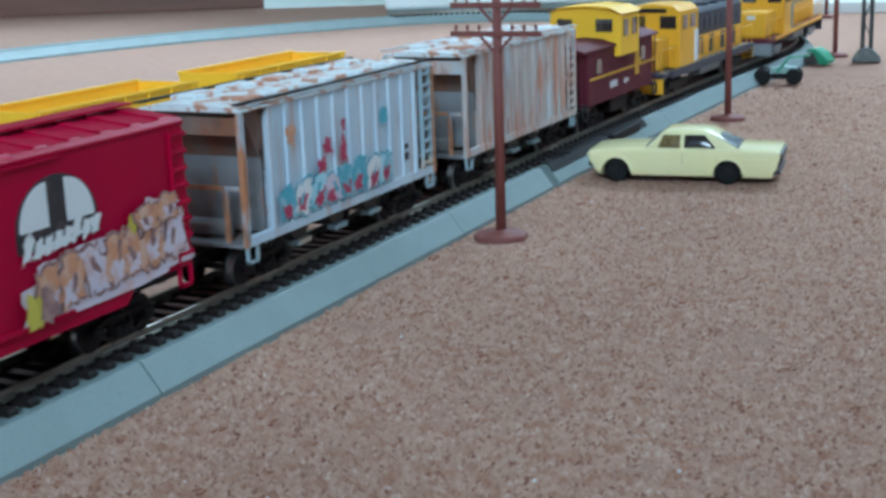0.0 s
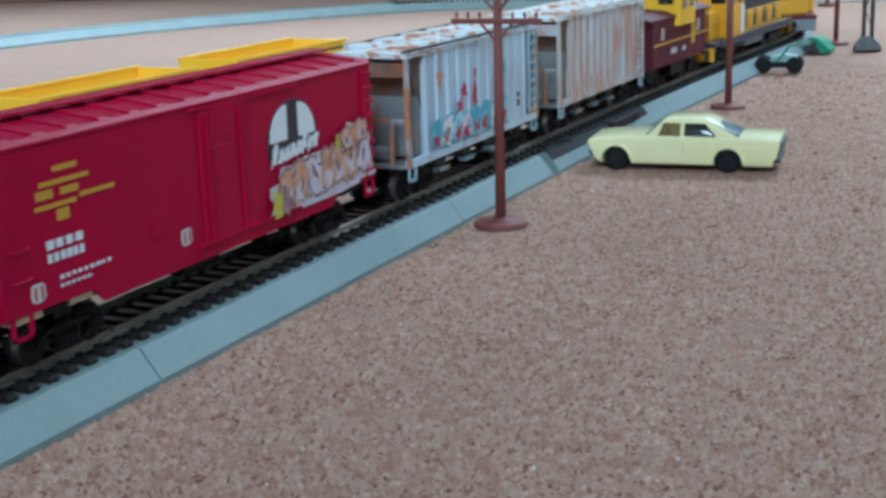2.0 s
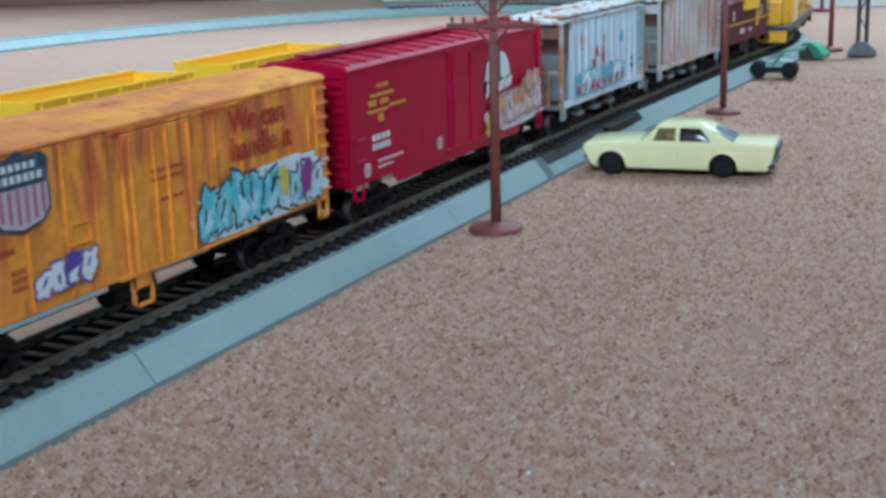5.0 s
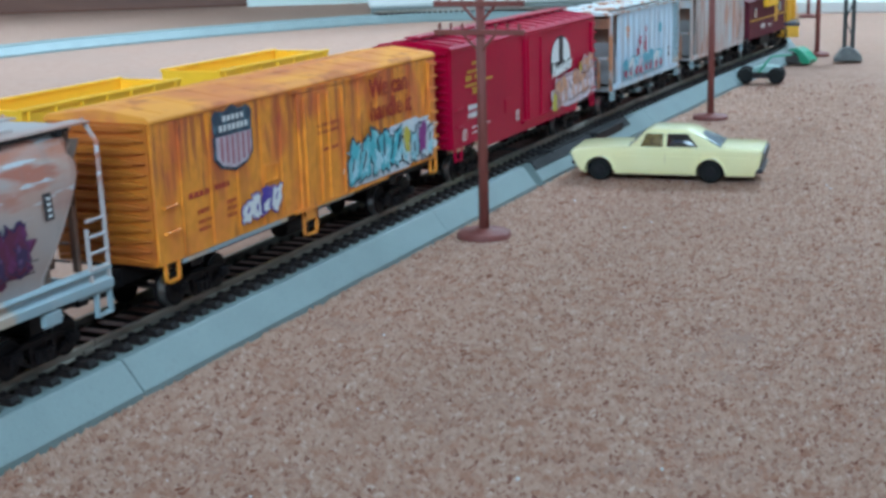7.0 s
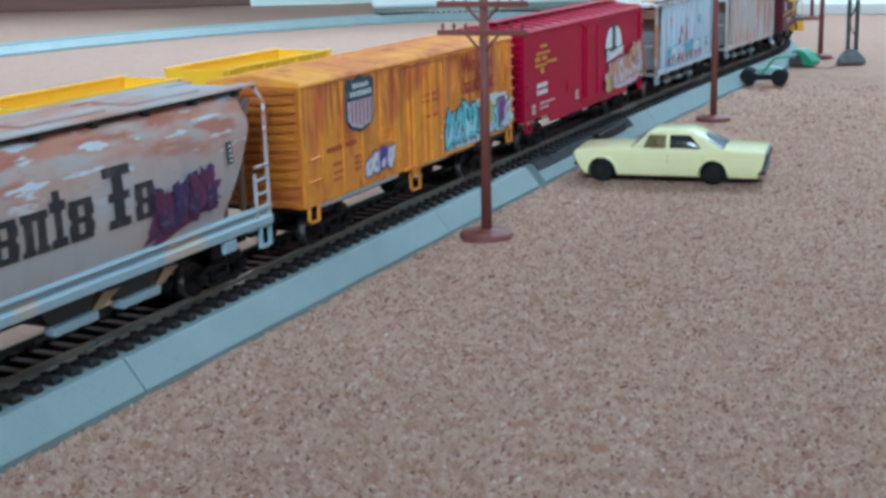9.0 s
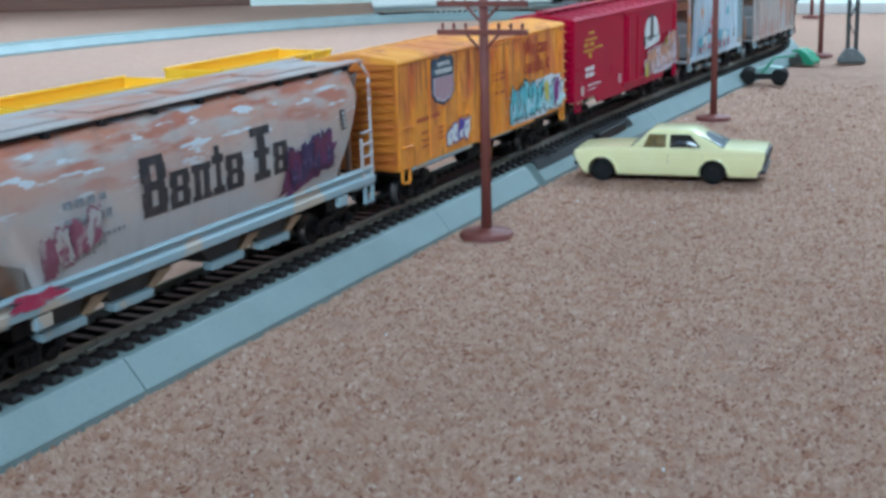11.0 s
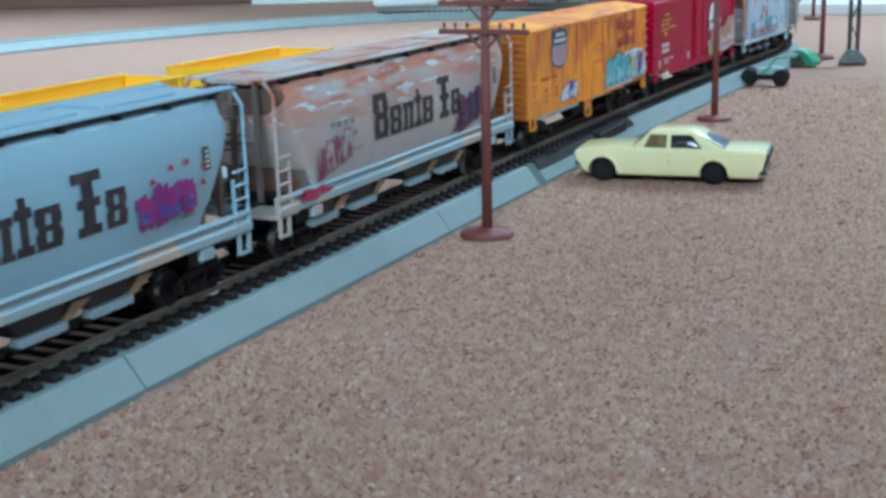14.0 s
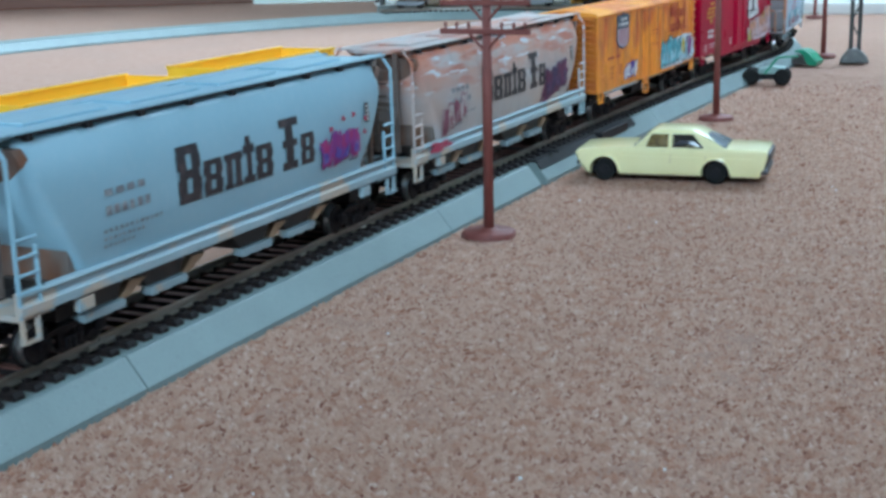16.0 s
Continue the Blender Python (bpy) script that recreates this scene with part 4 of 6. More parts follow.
        patch("graffiti", M["yellow_spray"], e, X, 0.0640, 0.0325, 0.0050, 0.0040, "yellow sprayed patch", 14, 0.25, 0.0014)
    else:
        words("We can\nhandle it", M["slogan"], e, W + 0.0006, 0.0340, 0.0452, 0.0094, "dull red painted slogan")
        # shield emblem: dark head over a striped field
        bm = bmesh.new()
        prism(bm, [(-0.0595, 0.0462), (-0.0412, 0.0462), (-0.0405, 0.0518), (-0.0425, 0.0535), (-0.0465, 0.0528), (-0.0503, 0.0545), (-0.0542, 0.0528), (-0.0582, 0.0535), (-0.0602, 0.0518)], W, W + 0.0007, "x")
        sh = part("shield_head", bm, M["spray_dark"], e, "dark head of the shield emblem")
        strips("marking", M["white"], sh, X, bars(-0.0560, -0.0445, 0.0502, 0.0518, 5, 0.3, 5) + bars(-0.0580, -0.0426, 0.0474, 0.0492, 7, 0.3, 6), "white lettering bars", 0.0009)
        bm = bmesh.new()
        prism(bm, [(-0.0602, 0.0461), (-0.0602, 0.0396), (-0.0570, 0.0368), (-0.0503, 0.0352), (-0.0436, 0.0368), (-0.0405, 0.0396), (-0.0405, 0.0461)], W, W + 0.0005, "x")
        part("shield_rim", bm, M["spray_dark"], e, "dark rim of the shield emblem")
        bm = bmesh.new()
        prism(bm, [(-0.0592, 0.0460), (-0.0592, 0.0400), (-0.0565, 0.0376), (-0.0503, 0.0362), (-0.0440, 0.0376), (-0.0415, 0.0400), (-0.0415, 0.0460)], W, W + 0.0007, "x")
        field = part("shield_field", bm, M["pink"], e, "pale striped field of the shield emblem")
        for k in range(6):
            y = -0.0576 + k * 0.00275
            strips("stripe", M["stripe"], field, X, [(y, y + 0.0011, 0.0372 + 0.0018 * abs(k - 2.5) / 2.5, 0.0459)], "dull red stripe", 0.0009)
        strips("marking", M["ink_red"], e, X, bars(-0.0738, -0.0635, 0.0312, 0.0328, 4, 0.25, 7) + bars(-0.061, -0.0535, 0.0314, 0.033, 5, 0.25, 8) + bars(-0.070, -0.064, 0.0262, 0.0275, 4, 0.4, 9) + bars(-0.070, -0.063, 0.0235, 0.0245, 5, 0.4, 10) + bars(-0.070, -0.064, 0.0212, 0.0222, 4, 0.4, 10) + bars(-0.0555, -0.0505, 0.0262, 0.0275, 4, 0.4, 11) + bars(-0.0555, -0.0505, 0.0242, 0.0255, 4, 0.4, 12) + bars(-0.0555, -0.0505, 0.0222, 0.0235, 4, 0.4, 12), "dull red markings")
        strips("marking", M["ink_red"], e, X, bars(-0.003, 0.011, 0.0405, 0.0416, 7, 0.3, 13) + bars(-0.003, 0.011, 0.0382, 0.0393, 7, 0.3, 14) + bars(-0.002, 0.010, 0.0325, 0.0336, 6, 0.3, 15), "", 0.0011)
        patch("graffiti_edge", M["edge"], e, X, 0.0500, 0.0238, 0.0715, 0.0150, "pale blue-white ground of the sprayed shapes", 21, 0.1, 0.0009, 0.01, 0.0, 0.0166)
        patch("graffiti_edge", M["edge"], e, X, 0.0610, 0.0295, 0.0400, 0.0080, "", 24, 0.12, 0.00095)
        bubble_tag(e, X, 0.0165, 0.0560, 0.0172, 0.0325, 5, (M["cyan"],), M["cyan_pale"], M["spray_dark"], "bright cyan sprayed bubble shape", 210, 0.0011, 0.04, 0.0172)
        bubble_tag(e, X, 0.0560, 0.0830, 0.0180, 0.0310, 4, (M["edge"], M["cyan_pale"], M["edge"]), M["cyan_pale"], M["spray_dark"], "pale blue sprayed bubble shape", 222, 0.0011, 0.0, 0.0172)
        patch("graffiti", M["violet_paint"], e, X, 0.0725, 0.0262, 0.0062, 0.0105, "violet sprayed stroke", 22, 0.12, 0.0019, 0.4)
        patch("graffiti", M["yellow_spray"], e, X, 0.0595, 0.0272, 0.0045, 0.0090, "yellow sprayed stroke", 23, 0.15, 0.0019, -0.3)
        bubble_tag(e, X, -0.0490, -0.0275, 0.0185, 0.0262, 4, (M["white"], M["white"], M["violet"]), M["white"], M["violet"], "violet and white sprayed bubble shape", 240, 0.0007, 0.06)
        each("panel_frame", body, e, (W, W + 0.0005, -0.0345, -0.0275, 0.0285, 0.0288), (W, W + 0.0005, -0.0345, -0.0275, 0.0334, 0.0337), (W, W + 0.0005, -0.0345, -0.0342, 0.0288, 0.0334), (W, W + 0.0005, -0.0278, -0.0275, 0.0288, 0.0334))
    return e


def rolling_hopper(kind):
    """A short covered hopper with upright side posts; kind "white" or "rusty"."""
    old = kind == "rusty"
    e = thing("covered_hopper", "heavily rusted cream covered hopper with ribbed sides" if old else "white ribbed covered hopper with rust and sprayed lettering", "train car", "cars of the train")
    side = M["hop_old"] if old else M["hop"]
    H, W, top = 0.0635, 0.0173, 0.0530
    bay = 0.048
    bm = bmesh.new()
    box(bm, -W + 0.0002, W - 0.0002, -bay, bay, 0.0155, top)
    b = part("body", bm, side, e)
    for s in (-1, 1):
        bm = bmesh.new()
        prism(bm, [(s * bay, 0.030), (s * bay, top), (s * (H - 0.004), top), (s * bay, 0.034)], -W + 0.002, W - 0.002, "x")
        part("slope_sheet", bm, M["rust_end"], e, "dark rust-brown end slope sheet")
    for i in range(11):
        y = -bay + 2 * bay * i / 10
        boxes("side_post", side, b, (W - 0.0008, W + 0.0006, y - 0.0010, y + 0.0010, 0.0158, top - 0.0004), bevel=0.0003)
    each("side_sill", side, e, (W - 0.0014, W + 0.0004, -H, H, 0.0133, 0.0164), (-W - 0.0004, -W + 0.0014, -H, H, 0.0133, 0.0164), bevel=0.0003)
    bm = bmesh.new()
    prism(bm, [(-W - 0.0008, top), (-W - 0.0008, top + 0.0008), (-0.009, top + 0.0022), (0.009, top + 0.0022), (W + 0.0008, top + 0.0008), (W + 0.0008, top)], -H, H, "y", 0.0003)
    rf = part("roof", bm, M["hop_roof"], e, "white roof with rust blotches")
    for i in range(5):
        y = -0.046 + 0.023 * i
        for s in (-1, 1):
            boxes("roof_hatch", M["hop_roof"], rf, (s * 0.009 - 0.0045, s * 0.009 + 0.0045, y - 0.0075, y + 0.0075, top + 0.0018, top + 0.0034), bevel=0.0006)
    for s in (-1, 1):
        boxes("running_board", M["black"] if not old else M["rust_roof"], rf, (s * W - 0.0012, s * W + 0.0012, -H - 0.001, H + 0.001, top + 0.0022, top + 0.0028), label="dark roof walk")
    # end bays: corner posts, end sheet, ladders
    for s in (-1, 1):
        for w in (-1, 1):
            boxes("corner_post", M["hop_old"] if old else M["post"], e, (w * W - 0.0011, w * W + 0.0006, s * (H - 0.001) - 0.0011, s * (H - 0.001) + 0.0011, 0.0133, top), bevel=0.0003)
        boxes("end_sheet", M["hop_end"], e, (-W + 0.002, W - 0.002, s * (bay + 0.002) - 0.0004, s * (bay + 0.002) + 0.0004, 0.0155, top - 0.012), label="grey end sheet streaked with rust")
        boxes("end_beam", M["hop_old"] if old else M["rust_end"], e, (-W, W, s * (H - 0.001) - 0.0010, s * (H - 0.001) + 0.0010, top - 0.0065, top - 0.0015), label="rusty end beam")
        boxes("end_platform", M["hop_end"], e, (-W + 0.001, W - 0.001, min(s * bay, s * H), max(s * bay, s * H), 0.0132, 0.0142))
        bm = bmesh.new()
        rod(bm, (-0.009, s * (bay + 0.007), 0.0170), (0.006, s * (bay + 0.007), 0.0170), 0.0028, seg=12)
        part("air_tank", bm, M["hop_end"], e)
        each("bay_brace", M["post"], e, (-W + 0.001, W - 0.001, s * (H - 0.002) - 0.0005, s * (H - 0.002) + 0.0005, 0.0300, 0.0312), (-0.0105, -0.0092, s * (H - 0.002) - 0.0006, s * (H - 0.002) + 0.0006, 0.0142, top - 0.0065), (0.0092, 0.0105, s * (H - 0.002) - 0.0006, s * (H - 0.002) + 0.0006, 0.0142, 0.0300), label="rust-streaked brace of the end bay")
    for y in (H - 0.0075, -H + 0.0075):
        if y > 0:
            ladder(e, M["hop_old"] if old else M["sill"], W, y - 0.0032, y + 0.0032, 0.0165, top, 9)
        stirrup(e, M["sill"], W, y + (0.004 if y > 0 else -0.004), 0.006, 0.0082, 0.0135)
    # discharge hoppers
    for y in (-0.024, 0.0, 0.024):
        bm = bmesh.new()
        prism(bm, [(y - 0.010, 0.0155), (y + 0.010, 0.0155), (y + 0.003, 0.0068), (y - 0.003, 0.0068)], -0.011, 0.011, "x", 0.0004)
        part("chute", bm, M["dark_brown"], e)
        boxes("chute_gate", M["sill"], e, (0.009, 0.0128, y - 0.0042, y + 0.0042, 0.0055, 0.0072), bevel=0.0003)
    boxes("underframe", M["black"], e, (-0.0022, 0.0022, -H + 0.002, H - 0.002, 0.0088, 0.0134), (-0.011, 0.011, -0.050, -0.044, 0.0092, 0.0134), (-0.011, 0.011, 0.044, 0.050, 0.0092, 0.0134))
    truck(e, -0.046)
    truck(e, 0.046)
    couplers(e, H)
    if not old:
        X = flat(W + 0.0004)
        rnd = random.Random(5)
        bubble_tag(e, X, -0.0455, 0.0265, 0.0172, 0.0285, 8, (M["teal_spray"], M["white"], M["cyan_pale"], M["lilac"], M["teal_spray"]), M["red_spray"], M["teal_spray"], "teal, white and red sprayed bubble shape", 310, 0.0005)
        for y, z, w, h in ((-0.020, 0.030, 0.005, 0.006), (-0.006, 0.033, 0.004, 0.009), (-0.0055, 0.0415, 0.0025, 0.004), (-0.016, 0.036, 0.005, 0.005)):
            patch("graffiti", M["red_spray"], e, X, y, z, w, h, "red sprayed figure of blobs", int(z * 9000), 0.3, 0.0007)
        strips("marking", M["ink"], e, X, [(0.0375, 0.0405, 0.0222, 0.0250), (0.0375, 0.0405, 0.0262, 0.0280)], "small dark marking", 0.0006)
        patch("graffiti", M["salmon"], e, X, -0.0375, 0.0430, 0.0050, 0.0060, "faded orange sprayed figure", 62, 0.35, 0.0005)
        patch("blue_emblem", M["teal_spray"], e, X, 0.0225, 0.0405, 0.006, 0.006, "small faded blue emblem", 61, 0.05, 0.0005)
    return e


def barrel(z):
    """Half width of the round-sided hopper at height z."""
    c, r = 0.0345, 0.0176
    if z > c:
        t = min((z - c) / 0.0235, 1)
        return r * math.sqrt(1 - 0.50 * t ** 2.4)
    t = min((c - z) / 0.0235, 1)
    return r * math.sqrt(1 - t * t * 0.55)


def round_hopper(kind):
    """A long covered hopper with bulging sides; kind "clean" or "weathered"."""
    old = kind == "weathered"
    e = thing("round_side_hopper", "rust-stained grey round-sided covered hopper" if old else "pale blue-grey round-sided covered hopper with sprayed lettering", "train car", "cars of the train")
    skin, endm = (M["rusty"], M["rust_end"]) if old else (M["silver"], M["rust_end"])
    H, top, low = 0.0965, 0.0565, 0.0195
    bm = bmesh.new()
    zs = [low + (top - low) * i / 18 for i in range(19)]
    ring0 = [(barrel(z), z) for z in zs] + [(-barrel(z), z) for z in reversed(zs)]
    stations = []
    # bulging middle, sheets sloping in at the ends towards the foot
    def half(z):
        t = (z - low) / (top - low)
        return 0.0740 + 0.0152 * min(max((t - 0.12) / 0.62, 0.0), 1.0) ** 0.9 - 0.0015 * (max(0.0, t - 0.74) / 0.26) ** 2
    n = len(ring0)
    for f in (-1, -0.96, -0.5, 0, 0.5, 0.96, 1):
        inset = 0.93 if abs(f) == 1 else 1.0
        stations.append([bm.verts.new((x * inset, f * half(z), z)) for x, z in ring0])
    for a, b in zip(stations, stations[1:]):
        for i in range(n):
            bm.faces.new((a[i], b[i], b[(i + 1) % n], a[(i + 1) % n]))
    bm.faces.new(stations[0])
    bm.faces.new(stations[-1][::-1])
    bmesh.ops.recalc_face_normals(bm, faces=bm.faces[:])
    body = part("body", bm, skin, e, "", True)
    # end slope sheets with their dark bays
    for s in (-1, 1):
        bm = bmesh.new()
        prism(bm, [(s * 0.0700, low), (s * 0.0700, 0.028), (s * (H - 0.008), 0.0545), (s * (H - 0.005), 0.0545), (s * 0.0765, 0.028), (s * 0.0765, low)], -0.0150, 0.0150, "x")
        part("slope_sheet", bm, endm, e, "rust-brown end slope sheet")
        each("end_post", endm, e, (-0.0008, 0.0008, s * (H - 0.003) - 0.0008, s * (H - 0.003) + 0.0008, low, top), (-0.0095, -0.0080, s * (H - 0.003) - 0.0008, s * (H - 0.003) + 0.0008, low, top), (0.0080, 0.0095, s * (H - 0.003) - 0.0008, s * (H - 0.003) + 0.0008, low, top), (-0.0095, 0.0095, s * (H - 0.003) - 0.0006, s * (H - 0.003) + 0.0006, 0.037, 0.0385))
        ladder_m = M["rusty"] if old else M["silver"]
        # hooped end ladder at the corner
        for w in (-1, 1):
            bm = bmesh.new()
            for y in (s * (H - 0.0006), s * (H - 0.0075)):
                hi = top + 0.001 if y == s * (H - 0.0006) else 0.036
                rod(bm, (w * 0.0168, y, low - 0.004), (w * 0.0166, y, hi - 0.004), 0.0006, seg=6)
            rod(bm, (w * 0.0166, s * (H - 0.0006), top - 0.0035), (w * 0.0125, s * (H - 0.0006), top + 0.0022), 0.0006, seg=6)
            for k in range(4):
                z = low + 0.002 + k * 0.0042
                rod(bm, (w * 0.0170, s * (H - 0.0078), z), (w * 0.0170, s * (H - 0.0004), z), 0.00045, seg=6)
            part("ladder", bm, ladder_m, e, "pale corner ladder")
        for k in range(7):
            bm = bmesh.new()
            rod(bm, (-0.0055, s * (H - 0.0015), low + 0.002 + k * 0.0048), (0.0055, s * (H - 0.0015), low + 0.002 + k * 0.0048), 0.0004, seg=6)
            part("rung", bm, endm, e)
        boxes("end_platform", M["sill"], e, (-0.0165, 0.0165, min(s * 0.084, s * H), max(s * 0.084, s * H), 0.0148, 0.0162))
    # stepped side sill
    for w in (-1, 1):
        bm = bmesh.new()
        prism(bm, [(w * 0.0156, 0.0158), (w * 0.0176, 0.0158), (w * 0.0176, 0.0182), (w * 0.0164, 0.0188), (w * 0.0164, 0.0200), (w * 0.0174, 0.0206), (w * 0.0174, 0.0212), (w * 0.0154, 0.0218)], -H, H, "y", 0.0002)
        part("side_sill", bm, M["sill"], e, "pale side sill with tan stains")
        for s in (-1, 1):
            boxes("jack_pad", M["sill"], e, (w * 0.0166 - 0.0009, w * 0.0166 + 0.0009, s * 0.0735 - 0.0030, s * 0.0735 + 0.0030, 0.0118, 0.0152), bevel=0.0003)
            each("corner_step", M["sill"], e, *[(w * 0.0166 - 0.0006, w * 0.0166 + 0.0006, s * (H - 0.0035) + p, s * (H - 0.0035) + q, a, b) for p, q, a, b in ((-0.0030, -0.0021, 0.0098, 0.0152), (0.0021, 0.0030, 0.0098, 0.0152), (-0.0030, 0.0030, 0.0090, 0.0098))])
    # roof walk with its brackets, hatches
    rm = M["rust_roof"] if old else M["silver"]
    bm = bmesh.new()
    box(bm, -0.0112, 0.0112, -H + 0.003, H - 0.003, top - 0.0004, top + 0.0012, 0.0004)
    rf = part("roof", bm, rm, e)
    for s in (-1, 1):
        boxes("running_board", rm, rf, (s * 0.0118 - 0.0030, s * 0.0118 + 0.0030, -H, H, top + 0.0012, top + 0.0017), label="long roof walk")
        # black strip stands in for the shadow below the walk's edge
        boxes("walk_shadow_strip", M["black"], rf, (s * 0.0141 - 0.0004, s * 0.0141 + 0.0004, -H + 0.008, H - 0.008, top + 0.0004, top + 0.0012), label="black strip drawn as the shadow line under the roof walk")
        each("walk_bracket", M["black"], rf, *[(s * 0.0140 - 0.0016, s * 0.0140 + 0.0012, -0.085 + 0.0212 * k - 0.0009, -0.085 + 0.0212 * k + 0.0009, top - 0.0006, top + 0.0012) for k in range(9)])
    for k in range(4):
        boxes("roof_hatch", rm, rf, (-0.0065, 0.0065, -0.078 + 0.0415 * k, -0.046 + 0.0415 * k, top + 0.0011, top + 0.0021), bevel=0.0004)
    # discharge hoppers with tan chutes and pale gates
    for y in (-0.0635, -0.036, 0.0085, 0.0345):
        bm = bmesh.new()
        prism(bm, [(y - 0.0150, 0.0195), (y + 0.0150, 0.0195), (y + 0.0070, 0.0092), (y - 0.0070, 0.0092)], -0.0125, 0.0125, "x", 0.0004)
        part("chute", bm, M["dark_brown"], e, "dark discharge chute")
        bm = bmesh.new()
        prism(bm, [(y + 0.0072, 0.0090), (y + 0.0110, 0.0090), (y + 0.0195, 0.0128), (y + 0.0125, 0.0134)], 0.0090, 0.0132, "x", 0.0003)
        part("chute_flap", bm, M["tan"], e, "tan discharge flap")
        for a, b in ((0.0105, 0.0145), (-0.0145, -0.0105)):
            boxes("chute_gate", M["sill"], e, (a, b, y - 0.0080, y + 0.0085, 0.0072, 0.0096), bevel=0.0004, label="pale discharge gate")
    boxes("underframe", M["black"], e, (-0.0024, 0.0024, -H + 0.002, H - 0.002, 0.0090, 0.0165), (-0.0120, 0.0120, -0.079, -0.071, 0.0094, 0.0150), (-0.0120, 0.0120, 0.071, 0.079, 0.0094, 0.0150))
    truck(e, -0.0745)
    truck(e, 0.0745)
    couplers(e, H)
    # big emblem name as a row of heavy plain slab shapes
    z0 = 0.0300
    frame4 = ((0.04, 0.96, 0.84, 1.0), (0.0, 0.40, 0.58, 0.84), (0.62, 1.0, 0.58, 0.84), (0.08, 0.92, 0.42, 0.58), (0.0, 0.38, 0.16, 0.42), (0.60, 1.0, 0.16, 0.42), (0.04, 0.96, 0.0, 0.16))
    pair = ((0.0, 1.0, 0.80, 1.0), (0.10, 0.42, 0.15, 0.80), (0.58, 0.90, 0.15, 0.80), (0.0, 0.47, 0.0, 0.15), (0.53, 1.0, 0.0, 0.15))
    cross = ((0.28, 0.72, 0.82, 1.0), (0.0, 1.0, 0.64, 0.82), (0.28, 0.72, 0.16, 0.64), (0.0, 1.0, 0.0, 0.16))
    post = ((0.0, 1.0, 0.84, 1.0), (0.28, 0.68, 0.58, 0.84), (0.10, 0.88, 0.44, 0.58), (0.28, 0.68, 0.15, 0.44), (0.08, 0.88, 0.0, 0.15))
    for shape, y0, y1, z1 in ((frame4, -0.0335, -0.0225, 0.0458), (frame4, -0.0216, -0.0122, 0.0402), (pair, -0.0113, -0.0019, 0.0402), (cross, -0.0013, 0.0045, 0.0438), (frame4, 0.0051, 0.0145, 0.0402), (post, 0.0192, 0.0302, 0.0458), (frame4, 0.0308, 0.0392, 0.0398)):
        slab_shape("emblem_block", M["ink"], e, barrel, shape, y0, y1, z0, z1, "bold dark slab shape of the side emblem")
    strips("marking", M["faint"], e, barrel, bars(-0.064, -0.046, 0.0385, 0.0403, 4, 0.4, 31) + bars(-0.064, -0.045, 0.0336, 0.0360, 6, 0.35, 32) + bars(-0.065, -0.040, 0.0292, 0.0302, 12, 0.5, 33) + bars(-0.065, -0.048, 0.0272, 0.0281, 9, 0.5, 34) + bars(-0.065, -0.052, 0.0254, 0.0262, 7, 0.5, 35), "faint dark markings", 0.0003)
    strips("data_panel", M["ink"], e, barrel, [(0.0738, 0.0768, 0.0375, 0.0440)], "small dark data panel", 0.0003)
    strips("marking", M["white"], e, barrel, [(0.0746, 0.0760, 0.0382 + 0.0014 * k, 0.0389 + 0.0014 * k) for k in range(4)], "", 0.0005)
    strips("data_lines", M["ink"], e, barrel, [(0.060, 0.0700, 0.0290, 0.0293), (0.062, 0.0690, 0.0262, 0.0265)], "", 0.0003)
    if old:
        patch("graffiti", M["plum"], e, barrel, 0.0520, 0.0295, 0.0300, 0.0125, "dark plum sprayed ground", 71, 0.16, 0.0004, 0.14, 0.3)
        bubble_tag(e, barrel, 0.0400, 0.0670, 0.0240, 0.0355, 4, (M["plum"], M["plum_dark"], M["plum"]), M["plum_dark"], M["plum_dark"], "dark plum sprayed bubble shape", 410, 0.0006, 0.14)
        bubble_tag(e, barrel, -0.0720, -0.0510, 0.0225, 0.0325, 4, (M["mauve"], M["rusty"]), M["mauve"], M["mauve"], "faded mauve sprayed bubble shape", 420, 0.0004, 0.28)
        patch("graffiti", M["red_spray"], e, flat(0.0176), -0.0760, 0.0198, 0.017, 0.0036, "red sprayed patch on the sill", 73, 0.3, 0.0003, 0.02)
    else:
        bubble_tag(e, barrel, 0.0435, 0.0680, 0.0262, 0.0365, 4, (M["magenta"], M["violet_paint"], M["magenta"]), M["violet"], M["magenta"], "magenta and violet sprayed bubble shape", 430, 0.0005, 0.06)
        for k, (y, z) in enumerate(((0.050, 0.0385), (0.0585, 0.0410), (0.0655, 0.0415), (0.0725, 0.0345), (0.0735, 0.0390))):
            patch("paint_fleck", M["red_spray"], e, barrel, y, z, 0.0022, 0.0016, "", 80 + k, 0.3, 0.0005)
    return e


